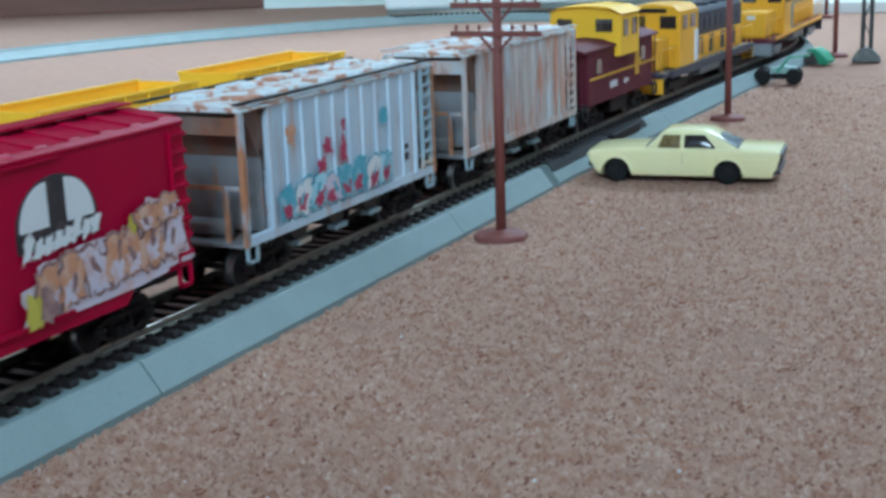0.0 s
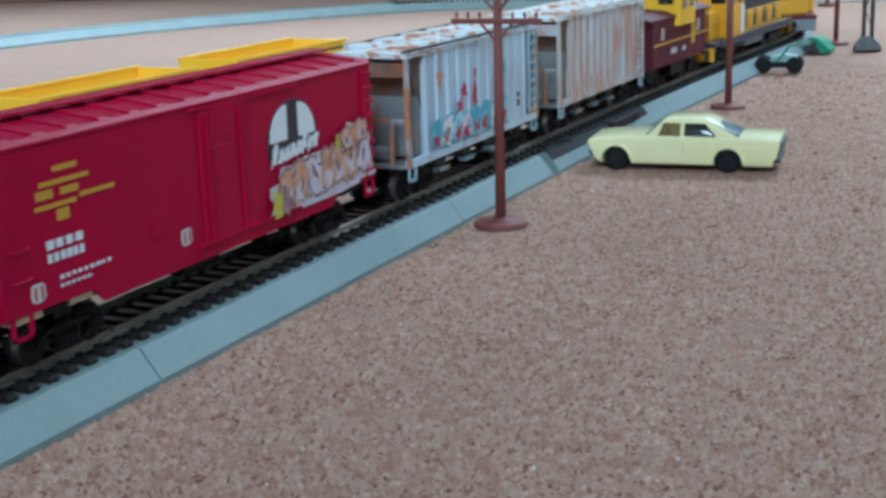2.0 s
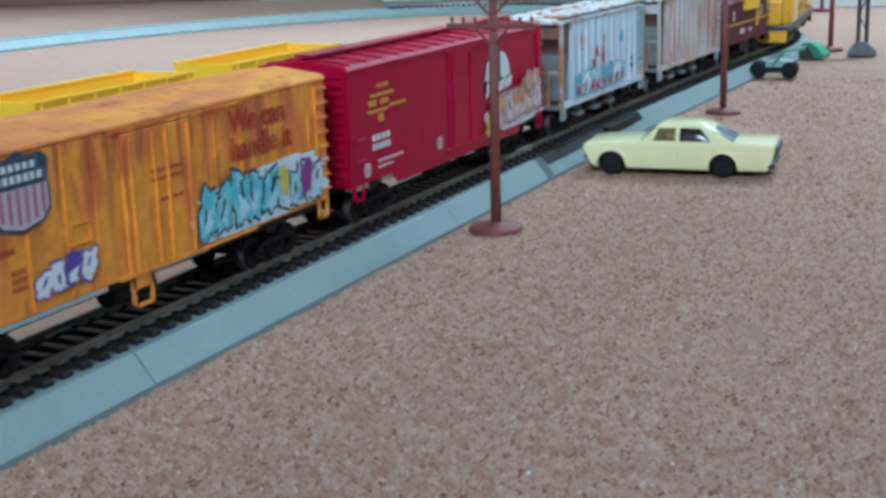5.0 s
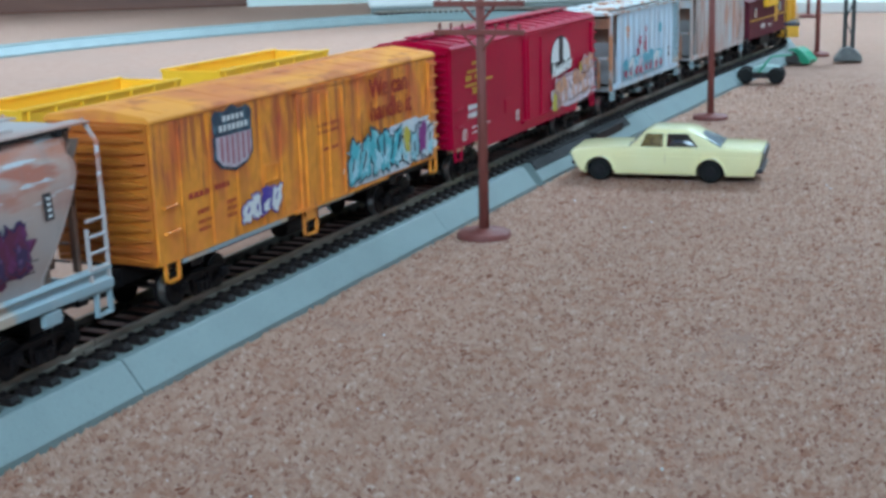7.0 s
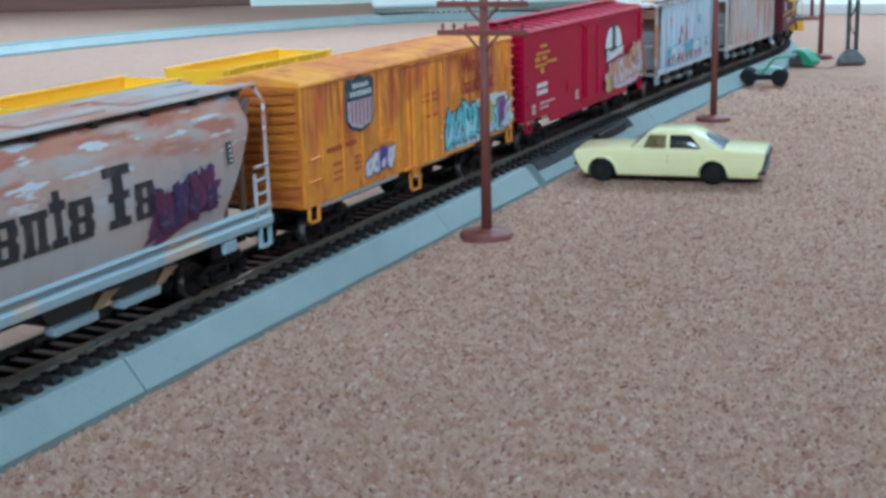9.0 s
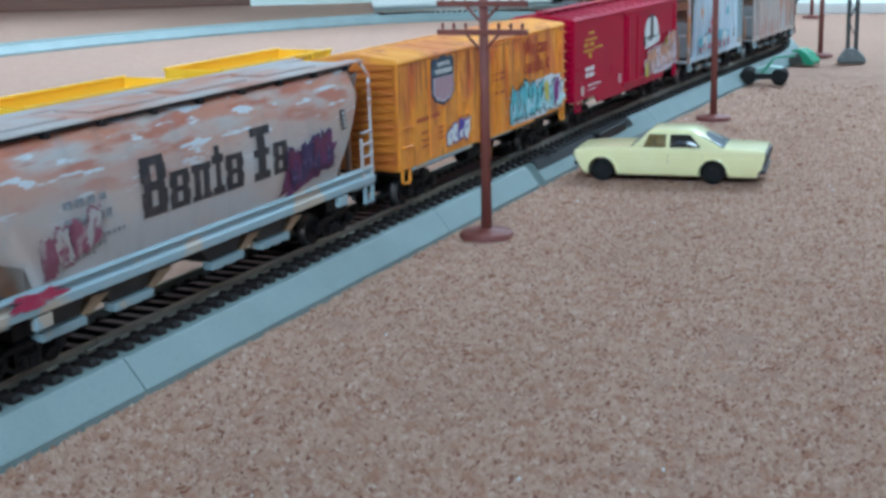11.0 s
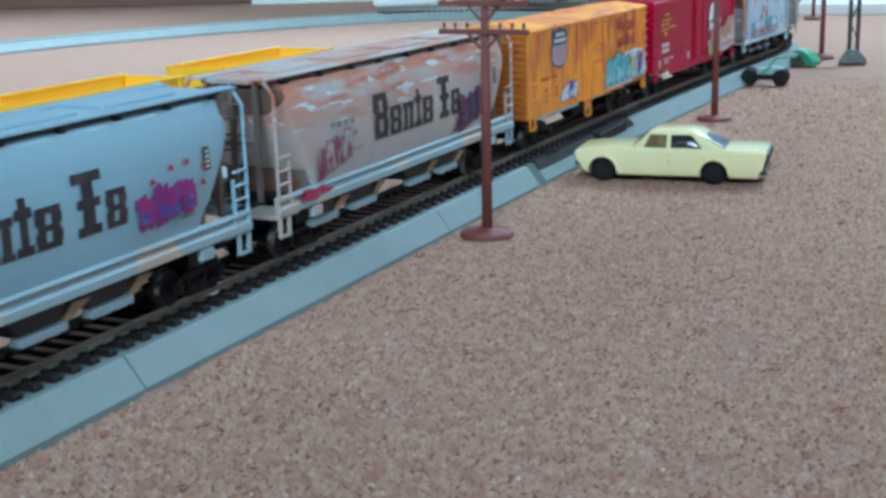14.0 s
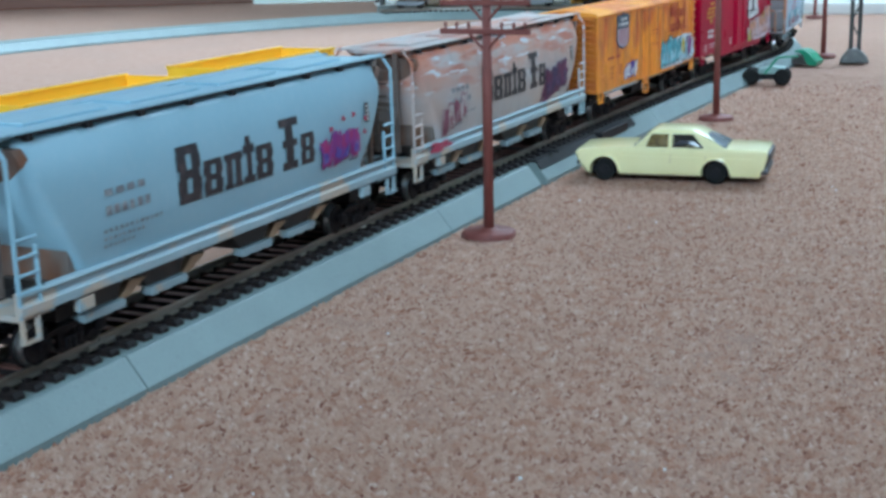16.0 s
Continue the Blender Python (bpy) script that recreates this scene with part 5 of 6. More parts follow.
def caboose():
    e = thing("caboose", "maroon caboose with a yellow cupola", "train car", "cars of the train")
    H, W = 0.0520, 0.0160
    boxes("body", M["maroon"], e, (-W, W, -H, H, 0.0130, 0.0400), bevel=0.0006)
    bm = bmesh.new()
    prism(bm, [(-W - 0.0012, 0.0400), (-W - 0.0010, 0.0410), (-0.009, 0.0435), (0, 0.0442), (0.009, 0.0435), (W + 0.0010, 0.0410), (W + 0.0012, 0.0400)], -H - 0.0085, H + 0.0085, "y", 0.0003)
    part("roof", bm, M["maroon"], e)
    bm = bmesh.new()
    prism(bm, [(-0.0195, 0.0345), (-0.0195, 0.0560), (-0.014, 0.0588), (0, 0.0600), (0.014, 0.0588), (0.0195, 0.0560), (0.0195, 0.0345)], -0.0125, 0.0175, "y", 0.0006)
    cup = part("cupola", bm, M["yellow"], e, "yellow wide cupola with dark windows")
    bm = bmesh.new()
    prism(bm, [(-0.0205, 0.0562), (-0.014, 0.0594), (0, 0.0607), (0.014, 0.0594), (0.0205, 0.0562), (0.014, 0.0586), (0, 0.0598), (-0.014, 0.0586)], -0.0145, 0.0195, "y")
    part("cupola_roof", bm, M["yellow"], cup)
    for x0, x1 in ((-0.015, -0.007), (0.006, 0.0150)):
        boxes("window", M["glass"], cup, (x0, x1, -0.0129, -0.0122, 0.0470, 0.0535))
    for y0, y1 in ((-0.0085, -0.001), (0.0055, 0.0130)):
        boxes("window", M["glass"], cup, (0.0192, 0.0199, y0, y1, 0.0445, 0.0530))
    boxes("side_stripe", M["gold"], e, (W - 0.0002, W + 0.0004, -H + 0.002, H + 0.004, 0.0258, 0.0270), label="thin yellow side stripe")
    for y in (-0.037, 0.034):
        boxes("window", M["glass"], e, (W - 0.0002, W + 0.0005, y - 0.0035, y + 0.0035, 0.0285, 0.0355))
    boxes("emblem", M["gold"], e, (W - 0.0002, W + 0.0006, 0.0205, 0.0265, 0.0215, 0.0345), (W - 0.0002, W + 0.0006, 0.0265, 0.0300, 0.0270, 0.0300), label="large yellow emblem bar")
    strips("marking", M["white"], e, flat(W), bars(-0.020, -0.008, 0.0190, 0.0225, 4, 0.25, 51) + bars(0.002, 0.010, 0.0190, 0.0215, 4, 0.3, 52), "white markings")
    for s in (-1, 1):
        boxes("end_platform", M["black"], e, (-W, W, min(s * H, s * (H + 0.0085)), max(s * H, s * (H + 0.0085)), 0.0118, 0.0130))
        bm = bmesh.new()
        for x in (-W + 0.001, -0.004, 0.004, W - 0.001):
            rod(bm, (x, s * (H + 0.008), 0.0130), (x, s * (H + 0.008), 0.0400 if abs(x) > 0.01 else 0.0240), 0.0004, seg=6)
        rod(bm, (-W + 0.001, s * (H + 0.008), 0.0240), (W - 0.001, s * (H + 0.008), 0.0240), 0.0004, seg=6)
        part("railing", bm, M["maroon"], e)
        boxes("end_door", M["glass"], e, (-0.0045, 0.0045, s * H - 0.0004, s * H + 0.0004, 0.0150, 0.0350))
        for w in (-1, 1):
            stirrup(e, M["black"], w * W + 0.0004, s * (H + 0.0045), 0.007, 0.0068, 0.0120)
    underframe(e, H + 0.006, 0.037)
    boxes("tool_box", M["truck"], e, (0.006, 0.0145, -0.014, 0.012, 0.0060, 0.0128), bevel=0.0005)
    truck(e, -0.037)
    truck(e, 0.037)
    couplers(e, H + 0.0085)
    return e


def locomotive(kind):
    """A road switcher: kind "blue" (dark hood, yellow cab) or "yellow" (all yellow hood)."""
    blue = kind == "blue"
    e = thing("locomotive", "dark blue and yellow hood diesel locomotive" if blue else "orange-yellow hood diesel locomotive with grey trucks", "locomotive", "cars of the train")
    L = 0.1010 if blue else 0.1180
    hood = M["navy"] if blue else M["loco_yellow"]
    boxes("platform", M["navy"] if blue else M["maroon"], e, (-0.0172, 0.0172, -L, L, 0.0128, 0.0158), bevel=0.0004)
    each("side_skirt", M["navy"] if blue else M["loco_yellow"], e, (0.0168, 0.0178, -L + 0.012, L - 0.012, 0.0118 if blue else 0.0142, 0.0165), (-0.0178, -0.0168, -L + 0.012, L - 0.012, 0.0118, 0.0165), label="narrow side skirt")
    c0, c1 = -0.0700, -0.0330
    boxes("nose", M["loco_yellow"], e, (-0.0105, 0.0105, -L + 0.008, c0, 0.0158, 0.0345), bevel=0.0016, label="yellow short hood")
    bm = bmesh.new()
    prism(bm, [(-0.0168, 0.0158), (-0.0168, 0.0490), (-0.0125, 0.0525), (0, 0.0535), (0.0125, 0.0525), (0.0168, 0.0490), (0.0168, 0.0158)], c0, c1, "y", 0.0006)
    cab = part("cab", bm, M["loco_yellow"], e, "yellow cab with dark windows")
    for x0, x1 in ((-0.0145, -0.0045), (0.0045, 0.0145)):
        boxes("window", M["glass"], cab, (x0, x1, c0 - 0.0004, c0 + 0.0003, 0.0390, 0.0465))
    for y0, y1 in ((c0 + 0.006, c0 + 0.014), (c0 + 0.020, c0 + 0.031)):
        boxes("window", M["glass"], cab, (0.0165, 0.0172, y0, y1, 0.0385, 0.0465))
    boxes("number_board", M["black"], cab, (-0.0085, 0.0085, c0 - 0.0006, c0 + 0.0002, 0.0484, 0.0508))
    boxes("cab_door", M["white"] if blue else M["grey"], cab, (0.0166, 0.0172, c1 - 0.008, c1 - 0.001, 0.0175, 0.0365), label="pale panel behind the cab door")
    boxes("headlight", M["white"], e, (-0.003, 0.003, -L + 0.0074, -L + 0.0082, 0.0290, 0.0318), bevel=0.0003)
    bm = bmesh.new()
    prism(bm, [(-0.0108, 0.0158), (-0.0108, 0.0440), (-0.0085, 0.0468), (0.0085, 0.0468), (0.0108, 0.0440), (0.0108, 0.0158)], c1, L - 0.012, "y", 0.0006)
    hd = part("long_hood", bm, hood, e)
    if blue:
        each("hood_band", M["loco_yellow"], hd, (0.0106, 0.0112, c1, L - 0.0115, 0.0158, 0.0300), (-0.0112, -0.0106, c1, L - 0.0115, 0.0158, 0.0300), label="yellow lower band of the hood")
    n = 9
    for i in range(n):
        y = c1 + 0.006 + (L - 0.020 - c1) * i / n
        boxes("hood_door", (M["navy"] if i % 2 else M["loco_yellow"]) if blue else hood, hd, (0.0111, 0.0118, y, y + 0.0085, 0.0180, 0.0290), bevel=0.0002)
        boxes("louvre", M["navy"] if blue else M["grey"], hd, (0.0106, 0.0113, y + 0.001, y + 0.0075, 0.0335, 0.0405))
    for y in (0.020, 0.042, 0.064):
        bm = bmesh.new()
        rod(bm, (0, y, 0.0465), (0, y, 0.0492), 0.0078, seg=20)
        part("roof_fan", bm, M["navy"] if blue else M["grey"], hd)
    boxes("exhaust", M["black"], hd, (-0.003, 0.003, -0.004, 0.004, 0.0465, 0.0500))
    # handrails
    for w in (-1, 1):
        bm = bmesh.new()
        y0, y1 = c1 + 0.004, L - 0.006
        k = 9
        for i in range(k + 1):
            y = y0 + (y1 - y0) * i / k
            rod(bm, (w * 0.0170, y, 0.0158), (w * 0.0170, y, 0.0288), 0.00035, seg=6)
        rod(bm, (w * 0.0170, y0, 0.0288), (w * 0.0170, y1, 0.0288), 0.0004, seg=6)
        rod(bm, (w * 0.0150, -L + 0.002, 0.0288), (w * 0.0150, c0 - 0.002, 0.0288), 0.0004, seg=6)
        for y in (-L + 0.002, c0 - 0.003):
            rod(bm, (w * 0.0150, y, 0.0158), (w * 0.0150, y, 0.0288), 0.00035, seg=6)
        part("handrail", bm, M["loco_yellow"], e, "thin yellow handrail")
    bm = bmesh.new()
    prism(bm, [(-0.0150, 0.0068), (-0.0160, 0.0100), (-0.0160, 0.0128), (0.0160, 0.0128), (0.0160, 0.0100), (0.0150, 0.0068)], -0.024, 0.022, "y", 0.0006)
    part("fuel_tank", bm, M["grey"], e, "grey fuel tank")
    for s in (-1, 1):
        boxes("pilot", M["loco_yellow"] if blue else M["grey"], e, (-0.0165, 0.0165, min(s * L, s * (L - 0.0015)), max(s * L, s * (L - 0.0015)), 0.0040, 0.0130), bevel=0.0004)
        for w in (-1, 1):
            each("step", M["black"], e, *[(w * 0.0150 - 0.0022, w * 0.0150 + 0.0022, s * (L - 0.005) - 0.003, s * (L - 0.005) + 0.003, z, z + 0.0006) for z in (0.0045, 0.0075, 0.0105)])
    for s in (-1, 1):
        y = s * (L - 0.038)
        bm = bmesh.new()
        box(bm, -0.011, 0.011, y - 0.006, y + 0.006, 0.0050, 0.0128, 0.0005)
        for w in (-1, 1):
            prism(bm, [(y - 0.0190, 0.0048), (y - 0.0170, 0.0090), (y + 0.0170, 0.0090), (y + 0.0190, 0.0048), (y + 0.0060, 0.0030), (y - 0.0060, 0.0030)], w * 0.0130 - 0.0010, w * 0.0130 + 0.0010, "x", 0.0004)
        tr = part("truck", bm, M["truck"] if blue else M["grey"], e, "dark truck frame" if blue else "grey truck frame")
        for o in (-0.0125, 0.0125):
            w = new("wheelset", WHEEL_MESH)
            w.parent = tr
            w.matrix_local = pose(0, y + o, 0.0052)
            WHEELSETS.append((w, y + o))
    couplers(e, L)
    return e


for ob, where in ((box_car("reefer"), 0.1675), (box_car("boxcar"), 0.3600), (rolling_hopper("white"), 0.5385), (rolling_hopper("rusty"), 0.6940), (caboose(), 0.8320), (locomotive("blue"), 1.0050), (locomotive("yellow"), 1.2420), (round_hopper("weathered"), -0.0375), (round_hopper("clean"), -0.2465)):
    TRAIN.append((ob, where))


# ---- parked yellow hoppers on the siding ----
def open_hopper(y0):
    e = thing("open_hopper", "empty bright yellow open hopper car parked on the siding", "train car", "parked yellow hoppers")
    e.matrix_world = pose(-0.150, y0, RAIL)
    H, W, top, low = 0.0525, 0.0172, 0.0372, 0.0150
    t = 0.0011
    for w in (-1, 1):
        a, b = sorted((w * W, w * (W - t)))
        s = boxes("side_wall", M["yellow"], e, (a, b, -H, H, low, top), bevel=0.0002)
        boxes("top_rail", M["yellow"], s, (min(w * (W + 0.0006), w * (W - t - 0.0004)), max(w * (W + 0.0006), w * (W - t - 0.0004)), -H - 0.0004, H + 0.0004, top - 0.0008, top + 0.0007), bevel=0.0002)
        for k in range(7):
            y = -H + 0.004 + k * (2 * H - 0.008) / 6
            boxes("side_post", M["yellow"], s, (min(w * W, w * (W + 0.0010)), max(w * W, w * (W + 0.0010)), y - 0.0008, y + 0.0008, low, top - 0.0006))
    for s in (-1, 1):
        a, b = sorted((s * H, s * (H - t)))
        boxes("end_wall", M["yellow"], e, (-W + t, W - t, a, b, 0.0230, top), bevel=0.0002)
        bm = bmesh.new()
        prism(bm, [(s * (H - 0.001), 0.0235), (s * (H - 0.001), 0.0247), (s * 0.016, 0.0125), (s * 0.016, 0.0113)], -W + t, W - t, "x")
        part("slope_sheet", bm, M["yellow"], e)
    boxes("floor", M["yellow"], e, (-W + t, W - t, -0.016, 0.016, 0.0108, 0.0122))
    boxes("underframe", M["black"], e, (-0.0022, 0.0022, -H, H, 0.0085, 0.0112), (-0.016, 0.016, -H, -H + 0.002, 0.0120, 0.0150), (-0.016, 0.016, H - 0.002, H, 0.0120, 0.0150))
    for y in (-0.036, 0.036):
        bm = bmesh.new()
        box(bm, -0.011, 0.011, y - 0.0032, y + 0.0032, 0.0042, 0.0090, 0.0004)
        tr = part("truck", bm, M["truck"], e)
        for a in (0, 180):
            f = new("side_frame", FRAME_MESH)
            f.parent = tr
            f.matrix_local = pose(0, y, 0, 0, 0, a)
        for o in (-0.0102, 0.0102):
            w = new("wheelset", WHEEL_MESH)
            w.parent = tr
            w.matrix_local = pose(0, y + o, 0.0052)
    couplers(e, H)


open_hopper(0.4505)
open_hopper(0.5880)


# ---- telegraph poles ----
def telegraph_pole():
    e = thing("telegraph_pole", "red-brown plastic telegraph pole with two crossarms on the carpet", "pole", "telegraph poles")
    bm = bmesh.new()
    n = 40
    vs = []
    for r, z in ((0.0, 0.0030), (0.0030, 0.0030), (0.0034, 0.0022), (0.0092, 0.0019), (0.0101, 0.0014), (0.0103, -0.0004)):
        vs.append([bm.verts.new((max(r, 0.0001) * (1 + 0.03 * math.sin(5 * k) * (r > 0.009)) * math.cos(6.2832 * k / n), max(r, 0.0001) * math.sin(6.2832 * k / n), z)) for k in range(n)])
    for a, b in zip(vs, vs[1:]):
        for k in range(n):
            bm.faces.new((a[k], b[k], b[(k + 1) % n], a[(k + 1) % n]))
    part("base_disc", bm, M["pole"], e, "round ragged-edged base disc", True)
    bm = bmesh.new()
    rod(bm, (0, 0, 0.0015), (0, 0, 0.0955), 0.00205, 0.00165, 12)
    part("post", bm, M["pole"], e, "", True)
    for z in (0.0768, 0.0872):
        bm = bmesh.new()
        box(bm, -0.0174, 0.0174, -0.0026, -0.0009, z - 0.0010, z + 0.0010, 0.0002)
        arm = part("crossarm", bm, M["pole"], e)
        for s in (-1, 1):
            bm = bmesh.new()
            rod(bm, (s * 0.0062, -0.0014, z - 0.0008), (s * 0.0012, -0.0014, z - 0.0062), 0.00055, seg=6)
            part("brace", bm, M["pole"], arm)
            for k in (0.0064, 0.0110, 0.0154):
                bm = bmesh.new()
                rod(bm, (s * k, -0.0017, z + 0.0009), (s * k, -0.0017, z + 0.0019), 0.00042, seg=8)
                rod(bm, (s * k, -0.0017, z + 0.0019), (s * k, -0.0017, z + 0.0033), 0.00078, 0.0005, 8)
                part("insulator", bm, M["pole"], arm)
    return e


first = telegraph_pole()
first.matrix_world = pose(0.0385, 0.4530, 0, 0, 0.3, 4)
copy_thing(first, pose(0.0493, 0.7700, 0, 0, 0, 8))
copy_thing(first, pose(0.0500, 1.1400, 0, 0, 0, 6))
copy_thing(first, pose(-0.0300, 1.5700, 0, 0, 0, 0))


# ---- toy car ----
def toy_car():
    e = thing("toy_car", "pale yellow die-cast four-door saloon parked on the carpet", "toy car")
    e.matrix_world = pose(0.0692, 0.5873, 0, 0, 0, 6.5)
    W = 0.0150
    def arch(cx, r, z):
        return [(cx + r * math.cos(a), z + r * math.sin(a)) for a in [math.pi * k / 10 for k in range(11)]]
    # lower body in outline with wheel arches, front towards -x
    low = 0.0027
    pts = [(-0.0372, 0.0092), (-0.0385, 0.0122), (-0.0374, 0.0138), (-0.0300, 0.0148), (-0.0200, 0.0152), (-0.0085, 0.0155), (0.0330, 0.0156), (0.0430, 0.0154), (0.0474, 0.0150), (0.0476, 0.0126), (0.0462, 0.0070), (0.0440, low)]
    pts += [(0.0312, low)] + arch(0.0250, 0.0062, 0.0046) + [(0.0188, low), (-0.0186, low)] + arch(-0.0250, 0.0064, 0.0048) + [(-0.0314, low), (-0.0340, low + 0.001)]
    bm = bmesh.new()
    prism(bm, pts, -W, W, "y")
    bm.normal_update()
    long_edges = [ed for ed in bm.edges if abs(ed.verts[0].co.y - ed.verts[1].co.y) < 1e-6]
    bmesh.ops.bevel(bm, geom=long_edges, offset=0.0026, segments=5, profile=0.5, affect="EDGES", clamp_overlap=True)
    # sides tuck in under the waist and below the doors
    for z in (0.0062, 0.0085, 0.0130):
        bmesh.ops.bisect_plane(bm, geom=bm.verts[:] + bm.edges[:] + bm.faces[:], plane_co=(0, 0, z), plane_no=(0, 0, 1))
    for v in bm.verts:
        tuck = 0.0011 * max(0.0, (0.0085 - v.co.z) / 0.0067) ** 1.5
        v.co.y -= math.copysign(min(tuck, 0.0012), v.co.y)
        v.co.z += 0.0006 * max(0.0, (v.co.z - 0.0125) / 0.003) * (1 - (v.co.y / W) ** 2)
    body = part("body", bm, M["car"], e, "", True)
    body.data.set_sharp_from_angle(angle=radians(30))
    for cx, r in ((0.0250, 0.0062), (-0.0250, 0.0064)):
        for s in (-1, 1):
            bm = bmesh.new()
            lip = arch(cx, r + 0.0010, 0.0046) + arch(cx, r, 0.0046)[::-1]
            prism(bm, lip, min(s * (W - 0.0024), s * (W + 0.0006)), max(s * (W - 0.0024), s * (W + 0.0006)), "y", 0.0004)
            part("arch_lip", bm, M["car"], body)
    for s in (-1, 1):
        boxes("side_crease", M["car"], body, (-0.0330, 0.0420, min(s * W, s * (W + 0.0003)), max(s * W, s * (W + 0.0003)), 0.0110, 0.0118), bevel=0.0001)
        each("door_seam", M["tan"], body, *[(x - 0.0001, x + 0.0001, min(s * W, s * (W + 0.00012)), max(s * W, s * (W + 0.0002)), 0.0086, 0.0129) for x in (0.0050, 0.0205)])
        each("door_handle", M["car"], body, *[(x - 0.0010, x + 0.0010, min(s * W, s * (W + 0.0005)), max(s * W, s * (W + 0.0005)), 0.0138, 0.0142) for x in (0.0015, 0.0140)])
    # cabin: a shell tapering to the roof
    bm = bmesh.new()
    z0, z1 = 0.0150, 0.0226
    foot = [(-0.0128, -0.0142), (0.0310, -0.0140), (0.0310, 0.0140), (-0.0128, 0.0142)]
    head = [(-0.0040, -0.0112), (0.0158, -0.0110), (0.0158, 0.0110), (-0.0040, 0.0112)]
    a = [bm.verts.new((x, y, z0)) for x, y in foot]
    b = [bm.verts.new((x, y, z1)) for x, y in head]
    bm.faces.new(b)
    bm.faces.new(a[::-1])
    for i in range(4):
        bm.faces.new((a[i], a[(i + 1) % 4], b[(i + 1) % 4], b[i]))
    bmesh.ops.recalc_face_normals(bm, faces=bm.faces[:])
    bmesh.ops.bevel(bm, geom=[ed for ed in bm.edges if max(v.co.z for v in ed.verts) > 0.02], offset=0.0028, segments=6, profile=0.5, affect="EDGES")
    for v in bm.verts:
        if v.co.z > 0.0205:
            v.co.z += 0.0009 * (1 - min(1, (v.co.y / 0.0112) ** 2)) + 0.0004 * (v.co.z - 0.0205) / 0.002
    cabin = part("cabin", bm, M["car"], e, "", True)
    cabin.data.set_sharp_from_angle(angle=radians(30))

    def pane(corners, m, label, out):
        bm = bmesh.new()
        v = [Vector(c) for c in corners]
        nrm = (v[1] - v[0]).cross(v[3] - v[0]).normalized()
        if nrm.dot(Vector(out)) < 0:
            nrm = -nrm
        k = 8
        grid = []
        for i in range(k + 1):
            p, q = v[0].lerp(v[3], i / k), v[1].lerp(v[2], i / k)
            swell = [0.00012 + 0.0005 * (1 - (2 * i / k - 1) ** 2) * (1 - (2 * j / k - 1) ** 2) for j in range(k + 1)]
            grid.append([bm.verts.new(p.lerp(q, j / k) + nrm * swell[j]) for j in range(k + 1)])
        for g, h in zip(grid, grid[1:]):
            for j in range(k):
                bm.faces.new((g[j], g[j + 1], h[j + 1], h[j]))
        g = [bm.verts.new(c - nrm * 0.0004) for c in v]
        bm.faces.new(g[::-1])
        rims = (grid[0], [r[-1] for r in grid], grid[-1][::-1], [r[0] for r in grid][::-1])
        for i, rim in enumerate(rims):
            bm.faces.new(rim[::-1] + [g[i], g[(i + 1) % 4]])
        bmesh.ops.recalc_face_normals(bm, faces=bm.faces[:])
        part("window", bm, m, e, label, True)

    def side_y(z, s):
        return s * (0.0141 + (0.0111 - 0.0141) * (z - z0) / (z1 - z0))
    for s in (-1, 1):
        zl, zh = 0.0158, 0.0213
        for xs, m in (((-0.0062, 0.0038, 0.0038, -0.0038), M["glass_tan"]), ((0.0056, 0.0196, 0.0146, 0.0056), M["glass"])):
            pane([(xs[0], side_y(zl, s), zl), (xs[1], side_y(zl, s), zl), (xs[2], side_y(zh, s), zh), (xs[3], side_y(zh, s), zh)], m, "", (0, s, 0))
    def slant(xa, xb, z):
        return xa + (xb - xa) * (z - z0) / (z1 - z0)
    zl, zh = 0.0158, 0.0216
    pane([(slant(0.0310, 0.0158, zl), -0.0122, zl), (slant(0.0310, 0.0158, zl), 0.0122, zl), (slant(0.0310, 0.0158, zh), 0.0100, zh), (slant(0.0310, 0.0158, zh), -0.0100, zh)], M["glass_blue"], "pale tinted rear window", (1, 0, 0.5))
    pane([(slant(-0.0128, -0.0040, zl), -0.0122, zl), (slant(-0.0128, -0.0040, zl), 0.0122, zl), (slant(-0.0128, -0.0040, zh), 0.0100, zh), (slant(-0.0128, -0.0040, zh), -0.0100, zh)], M["glass_blue"], "", (-1, 0, 0.5))
    boxes("chassis", M["black"], e, (-0.0330, 0.0420, -0.0090, 0.0090, 0.0022, 0.0062))
    boxes("rear_bumper", M["chrome"], e, (0.0440, 0.0478, -0.0144, 0.0144, 0.0046, 0.0070), bevel=0.0007, label="dull grey rear bumper")
    bm = bmesh.new()
    prism(bm, [(0.0440, 0.0068), (0.0470, 0.0070), (0.0485, 0.0112), (0.0484, 0.0140), (0.0450, 0.0142)], -0.0136, 0.0136, "y", 0.0004)
    part("tail_panel", bm, M["chrome"], e, "dark grey tail panel")
    boxes("front_bumper", M["chrome"], e, (-0.0382, -0.0366, -0.0125, 0.0125, 0.0066, 0.0084), bevel=0.0005)
    for y in (-0.0125, 0.0125):
        bm = bmesh.new()
        rod(bm, (-0.0386, y * 0.85, 0.0114), (-0.0376, y * 0.85, 0.0114), 0.0016, seg=14)
        part("headlight", bm, M["glass_blue"], e)
